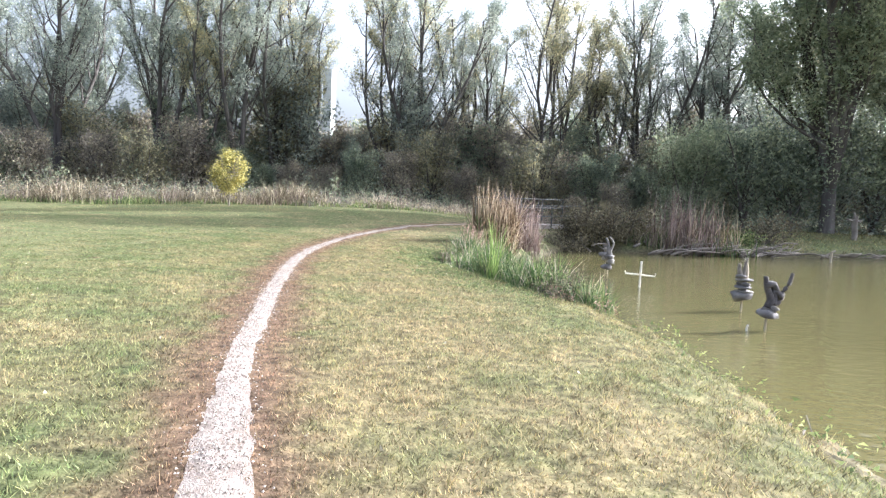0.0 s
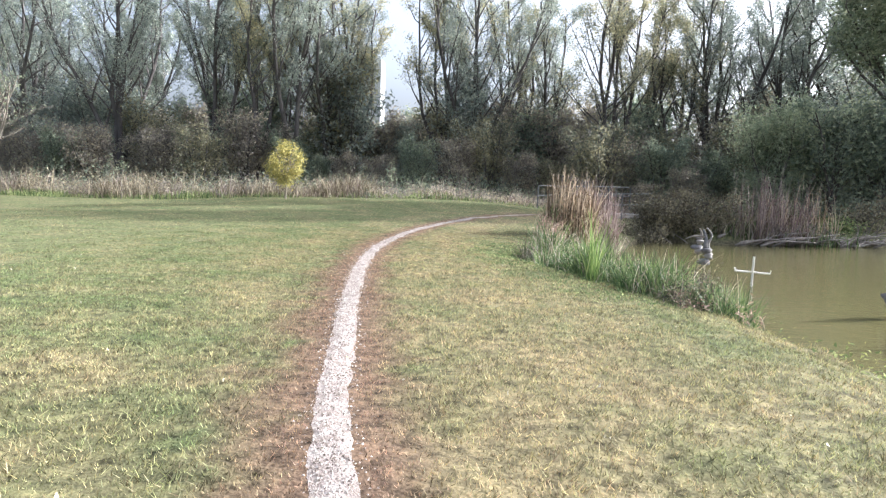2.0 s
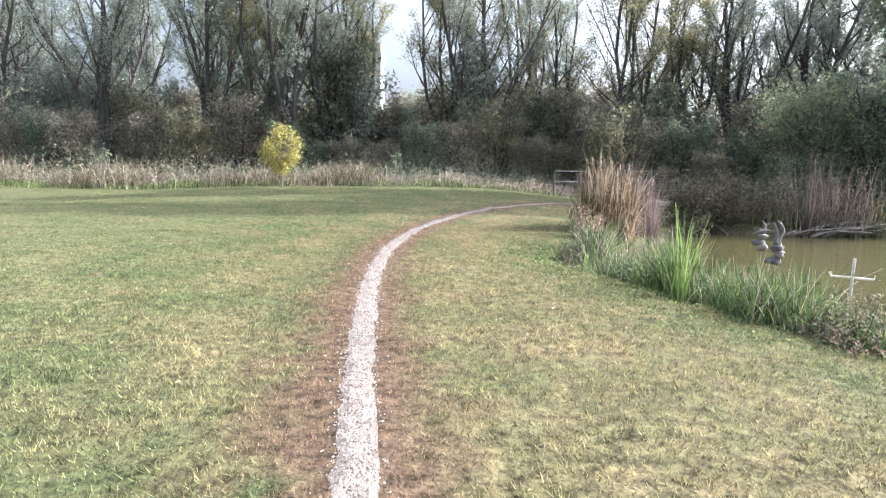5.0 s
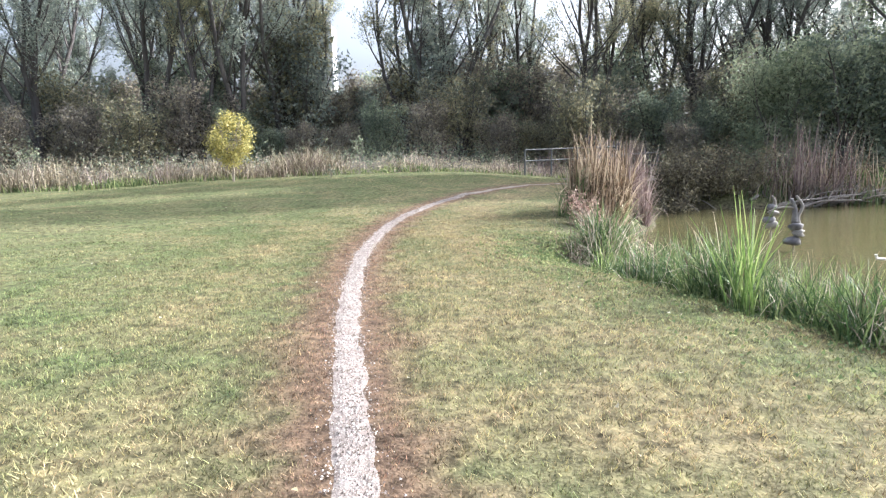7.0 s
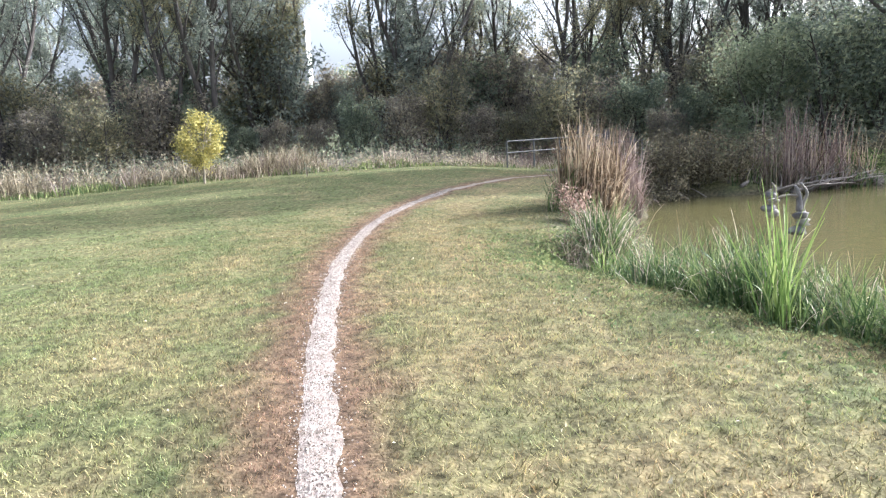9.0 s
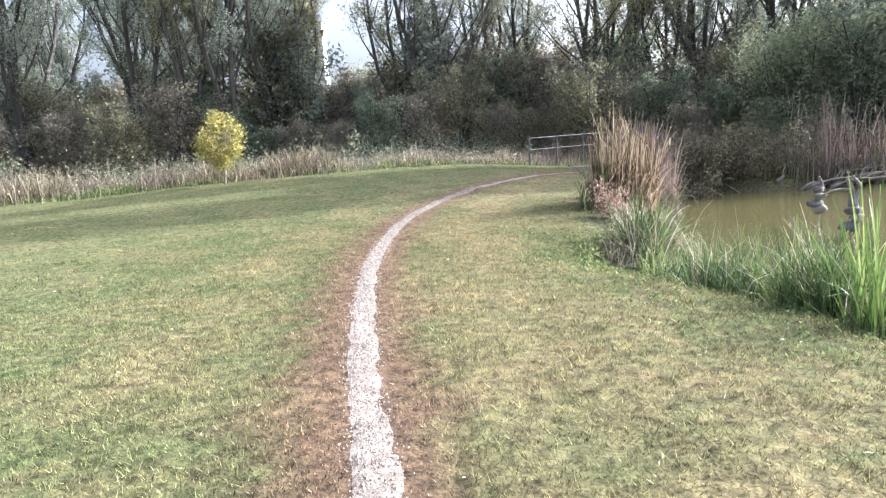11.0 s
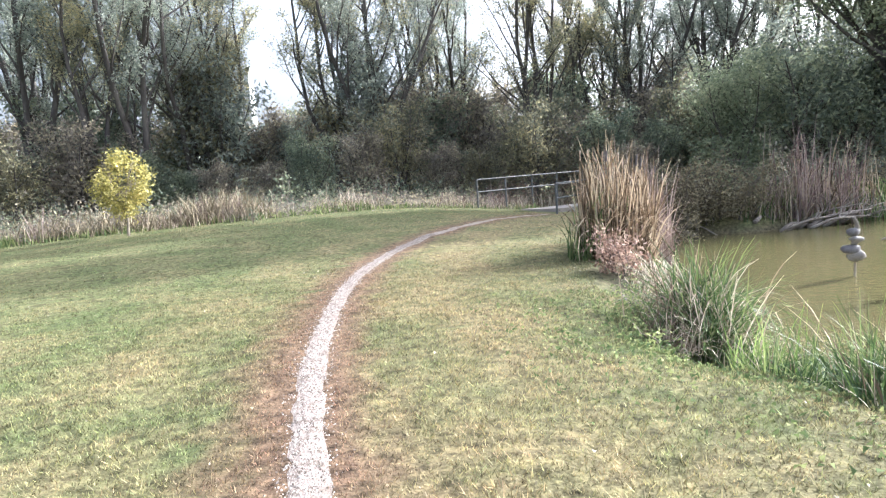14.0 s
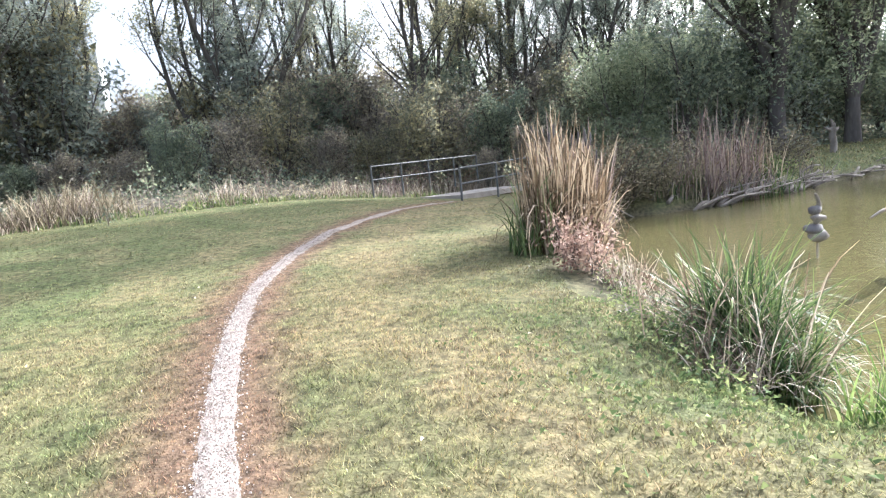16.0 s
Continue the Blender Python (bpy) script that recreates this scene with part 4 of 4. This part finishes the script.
# driftwood along the far bank
for i in range(46):
    s = i / 45
    j = s * 5.999
    far_line = [(11.5, 28.7), (14, 29.6), (17, 30.4), (20, 31.4), (24, 32.8), (29, 34.6), (34, 36.2)]
    (ax, ay), (bx, by) = far_line[int(j)], far_line[int(j) + 1]
    x, y = ax + (bx - ax) * (j % 1) + r.normal(0, 0.2), ay + (by - ay) * (j % 1) + abs(r.normal(0.1, 0.25))
    log = base("driftwood_log", x, y, "grey weathered branch lying on the muddy far bank", "driftwood", "driftwood on the far bank", z=max(land_at(x, y), WATER_Z) + 0.06)
    a, k = r.uniform(-0.7, 0.9), r.uniform(0.35, 1.0)
    geo = Geo()
    c = [(-k * math.cos(a), -k * math.sin(a) * 0.5, r.uniform(-0.05, 0.12)), (0, 0, r.uniform(0.02, 0.2)), (k * math.cos(a), k * math.sin(a) * 0.5, r.uniform(-0.05, 0.35))]
    geo.tube(curve_through(c, 0.3), r.uniform(0.02, 0.055), 6)
    part("branch", geo, DRIFT, log, smooth=True)
for i in range(14):
    x = r.uniform(6.5, 15)
    y = 28.6 + 0.12 * (x - 8.6) + r.normal(0, 0.25)
    twig = base("fallen_branch", x, y, "thin bare branch leaning from the reeds into the water", "driftwood", "branches in the reeds", z=WATER_Z)
    a = r.uniform(-0.8, 0.8)
    geo = Geo()
    geo.tube(curve_through([(0, 0, -0.05), (-0.4 * math.cos(a), 0.3, 0.25), (-0.9 * math.cos(a), 0.5, r.uniform(0.3, 0.8))], 0.15), 0.022, 5)
    part("branch", geo, DRIFT, twig)

for i in range(30):
    x = r.uniform(9.8, 17)
    y = 28.55 + 0.28 * max(0, x - 11) + r.normal(0, 0.2)
    log = base("driftwood_log", x, y, "thick pale-grey weathered branch heaped on the far bank", "driftwood", "driftwood on the far bank", z=max(land_at(x, y), WATER_Z) + 0.05)
    k, up, bow = r.uniform(0.5, 1.3), r.uniform(0.0, 0.6), r.normal(0, 0.15)
    geo = Geo()
    pts = curve_through([(-k, r.uniform(-0.4, 0.1), -0.05), (-0.1, bow, 0.12 + up * 0.4), (k, r.uniform(-0.2, 0.4), up)], 0.2)
    geo.tube(pts, np.linspace(r.uniform(0.04, 0.08), 0.015, len(pts)), 6)
    part("branch", geo, DRIFT, log, smooth=True)
    geo = Geo()
    geo.tube([(0.1, bow, 0.15 + up * 0.4), (0.3 * k, bow + 0.1, 0.4 + up * 0.5), (0.3 * k + r.normal(0, 0.2), bow, 0.75 + up * 0.5)], [0.03, 0.02, 0.008], 5)
    part("side_branch", geo, DRIFT, log)
for i in range(16):
    y = r.uniform(3.4, 8.6)
    x = 3.15 + r.normal(0, 0.10)
    stick = base("stick", x, y, "thin dead stick washed up on the muddy edge of the pond", "driftwood", "sticks on the near shore", z=max(land_at(x, y), WATER_Z) + 0.01)
    a, k = r.uniform(0.6, 2.2), r.uniform(0.12, 0.4)
    geo = Geo()
    geo.tube(curve_through([(-k * math.cos(a), -k * math.sin(a), 0), (0, 0, r.uniform(0.02, 0.07)), (k * math.cos(a), k * math.sin(a), r.uniform(0, 0.12))], 0.08), r.uniform(0.005, 0.013), 5)
    part("twig", geo, DRIFT if i % 3 == 0 else DARK_DRIFT, stick)

# ---------------------------------------------------------------- far tower block
tower = base("tower_block", -48.6, 250, "pale distant tower block behind the trees", "building", z=0.0)
geo = Geo()
geo.box((-0.2, 0, 26), (3.4, 9, 52))
part("wall", geo, TOWER_WALL, tower)
geo = Geo()
geo.box((-0.2, 0, 52.2), (3.6, 9.2, 0.4))
part("roof", geo, TOWER_WALL, tower)
for i in range(8):
    for j in range(2):
        geo = Geo()
        geo.box((-1.0 + 1.6 * j, -4.52, 30.5 + 2.8 * i), (0.9, 0.1, 1.4))
        part("window", geo, TOWER_GLASS, tower)

# ---------------------------------------------------------------- turf blades, gravel, fallen leaves
r = np.random.default_rng(90)


def turf(name, label, x0, x1, y0, y1, density, height, width, keep):
    k = int((x1 - x0) * (y1 - y0) * density)
    x, y = r.uniform(x0, x1, k), r.uniform(y0, y1, k)
    ok = keep(x, y)
    x, y = x[ok], y[ok]
    k = len(x)
    dpath, side = distance(x, y, PATH_LINE)
    dsh = shore_distance(x, y)
    clump = soft_noise(x, y, 0.10, 47) + 0.7 * soft_noise(x, y, 0.05, 48)
    ok = (r.random(k) < 0.82 + 0.5 * clump) & (dpath > 0.05 + 0.12 * r.uniform(0, 1, k) ** 0.5) & (dsh > np.where(y < 9, 0.38, 0.1) * r.uniform(0.6, 1.3, k)) & ~((x > 0.25) & (y > 16.6) & (y < 24) & (dsh < 1.2))
    x, y, dpath, side, dsh = x[ok], y[ok], dpath[ok], side[ok], dsh[ok]
    k = len(x)
    tall = height * r.uniform(0.5, 1.3, k) * (1 + 0.35 * soft_noise(x, y, 0.8, 33)) * np.clip(1 + 0.35 * soft_noise(x, y, 0.10, 47), 0.5, 1.6) * np.clip(0.45 + dpath / 1.2, 0.45, 1) * (1 + 0.5 * np.exp(-dsh / 0.8))
    z = land(x, y, dsh)
    a, f = r.uniform(0, 6.283, k), r.uniform(0, 6.283, k)
    out = tall * np.abs(r.normal(0.95, 0.5, k))
    wx, wy = np.cos(f) * width / 2, np.sin(f) * width / 2
    tri = np.stack([np.stack([x - wx, y - wy, z - 0.006], 1), np.stack([x + wx, y + wy, z - 0.006], 1), np.stack([x + np.cos(a) * out, y + np.sin(a) * out, z + tall], 1)], 1)
    geo = Geo()
    geo.many(tri, 3)
    ob = tagged(part(name, geo, BLADE), label, "grass", kind="stuff")
    c = turf_colour(x, y, dpath, side, dsh) * np.clip(1.45 + 0.3 * soft_noise(x, y, 0.5, 44) + 0.42 * soft_noise(x, y, 0.16, 45) + 0.35 * soft_noise(x, y, 0.07, 46), 0.3, 2.3)[:, None] * r.uniform(0.8, 1.2, (k, 3)) ** 0.5
    colour_points(ob.data, np.repeat(np.clip(c, 0.01, 0.9), 3, axis=0))
    return ob


NEAR = lambda x, y: r.random(len(x)) < np.clip((9.5 - np.abs(x + 1.6)) / 6.0, 0, 1) * np.clip((25 - y) / 7, 0, 1)
turf("meadow_grass", "short mown grass, green and straw-coloured, beside the footpath", -11, 3.3, 1.6, 25, 3000, 0.027, 0.0085, NEAR)
turf("meadow_grass", "short mown meadow grass further from the footpath", -20, 4.0, 8, 40, 130, 0.03, 0.016, lambda x, y: r.random(len(x)) > np.clip((9.5 - np.abs(x + 1.6)) / 6.0, 0, 1) * np.clip((25 - y) / 7, 0, 1))
turf("meadow_grass", "short mown meadow grass further from the footpath", -20, -9, 3, 8, 130, 0.035, 0.014, lambda x, y: x < 0)
turf("far_bank_grass", "grass on the far bank of the pond", 12, 40, 30, 42, 60, 0.12, 0.03, lambda x, y: y > 0)
# stronger tufts in the turf
for x, y, c, h in ((-1.68, 7.55, 130, 0.10), (-1.55, 7.75, 90, 0.09), (-1.45, 7.2, 80, 0.07), (-1.75, 7.0, 60, 0.06), (0.2, 5.4, 70, 0.06), (-4.6, 9.6, 90, 0.07)):
    sedge_tuft("grass_tuft", "lush green grass tuft in the mown turf", RUSH if h < 0.08 else HERB, x, y, c, h, 0.12, r, 0.008, 0.5, 0.6)
geo = Geo()
k = 9500
x, y = r.uniform(-1.8, 2.0, k), r.uniform(9.5, 18.5, k)
ds = shore_distance(x, y)
ok = (ds > 0.15) & (ds < 2.6 * r.uniform(0.2, 1, k))
x, y = x[ok], y[ok]
leaves(geo, np.stack([x, y, land(x, y) + r.uniform(0.01, 0.06, len(x))], 1), 0.035, r, long=1.2)
tagged(part("clover", geo, HERB), "patchy clover and small weeds in the turf of the bank", "weeds", kind="stuff")
geo = Geo()
k = 520
x, y = r.uniform(-9, 2.5, k), r.uniform(2, 26, k)
ds = shore_distance(x, y)
x, y = x[ds > 0.6], y[ds > 0.6]
leaves(geo, np.stack([x, y, land(x, y) + 0.03], 1), 0.024, r, long=1.3)
tagged(part("fallen_leaves", geo, LEAF_LITTER), "pale fallen leaves scattered on the turf", "leaves", kind="stuff")
# loose stones on the path
geo = Geo()
k = 22000
s = r.uniform(0, 1, k) ** 0.8 * (len(line) * 0.72) + len(line) * 0.05
i = s.astype(int)
off = r.normal(0, 0.5, k) * half[i]
x, y = line[i, 0] + side_way[i, 0] * off + r.normal(0, 0.05, k), line[i, 1] + side_way[i, 1] * off + r.normal(0, 0.05, k)
z = land(x, y) + 0.010
rad, tilt = r.uniform(0.004, 0.011, k), r.uniform(0, 6.283, k)
corner = np.array([[1, 0, 0], [-0.5, 0.87, 0], [-0.5, -0.87, 0], [0, 0, 0.9]])
pts = corner[None] * rad[:, None, None]
c_, s_ = np.cos(tilt)[:, None], np.sin(tilt)[:, None]
pts = np.stack([pts[..., 0] * c_ - pts[..., 1] * s_ + x[:, None], pts[..., 0] * s_ + pts[..., 1] * c_ + y[:, None], pts[..., 2] + z[:, None]], -1)
first = (np.arange(k) * 4)[:, None, None] + np.array([[0, 1, 3], [1, 2, 3], [2, 0, 3]])[None]
geo.v, geo.f, geo.count = [pts.reshape(-1, 3)], first.reshape(-1, 3).tolist(), k * 4
tagged(part("loose_gravel", geo, STONE_CHIP), "loose pale gravel stones on the footpath", "gravel", kind="stuff")
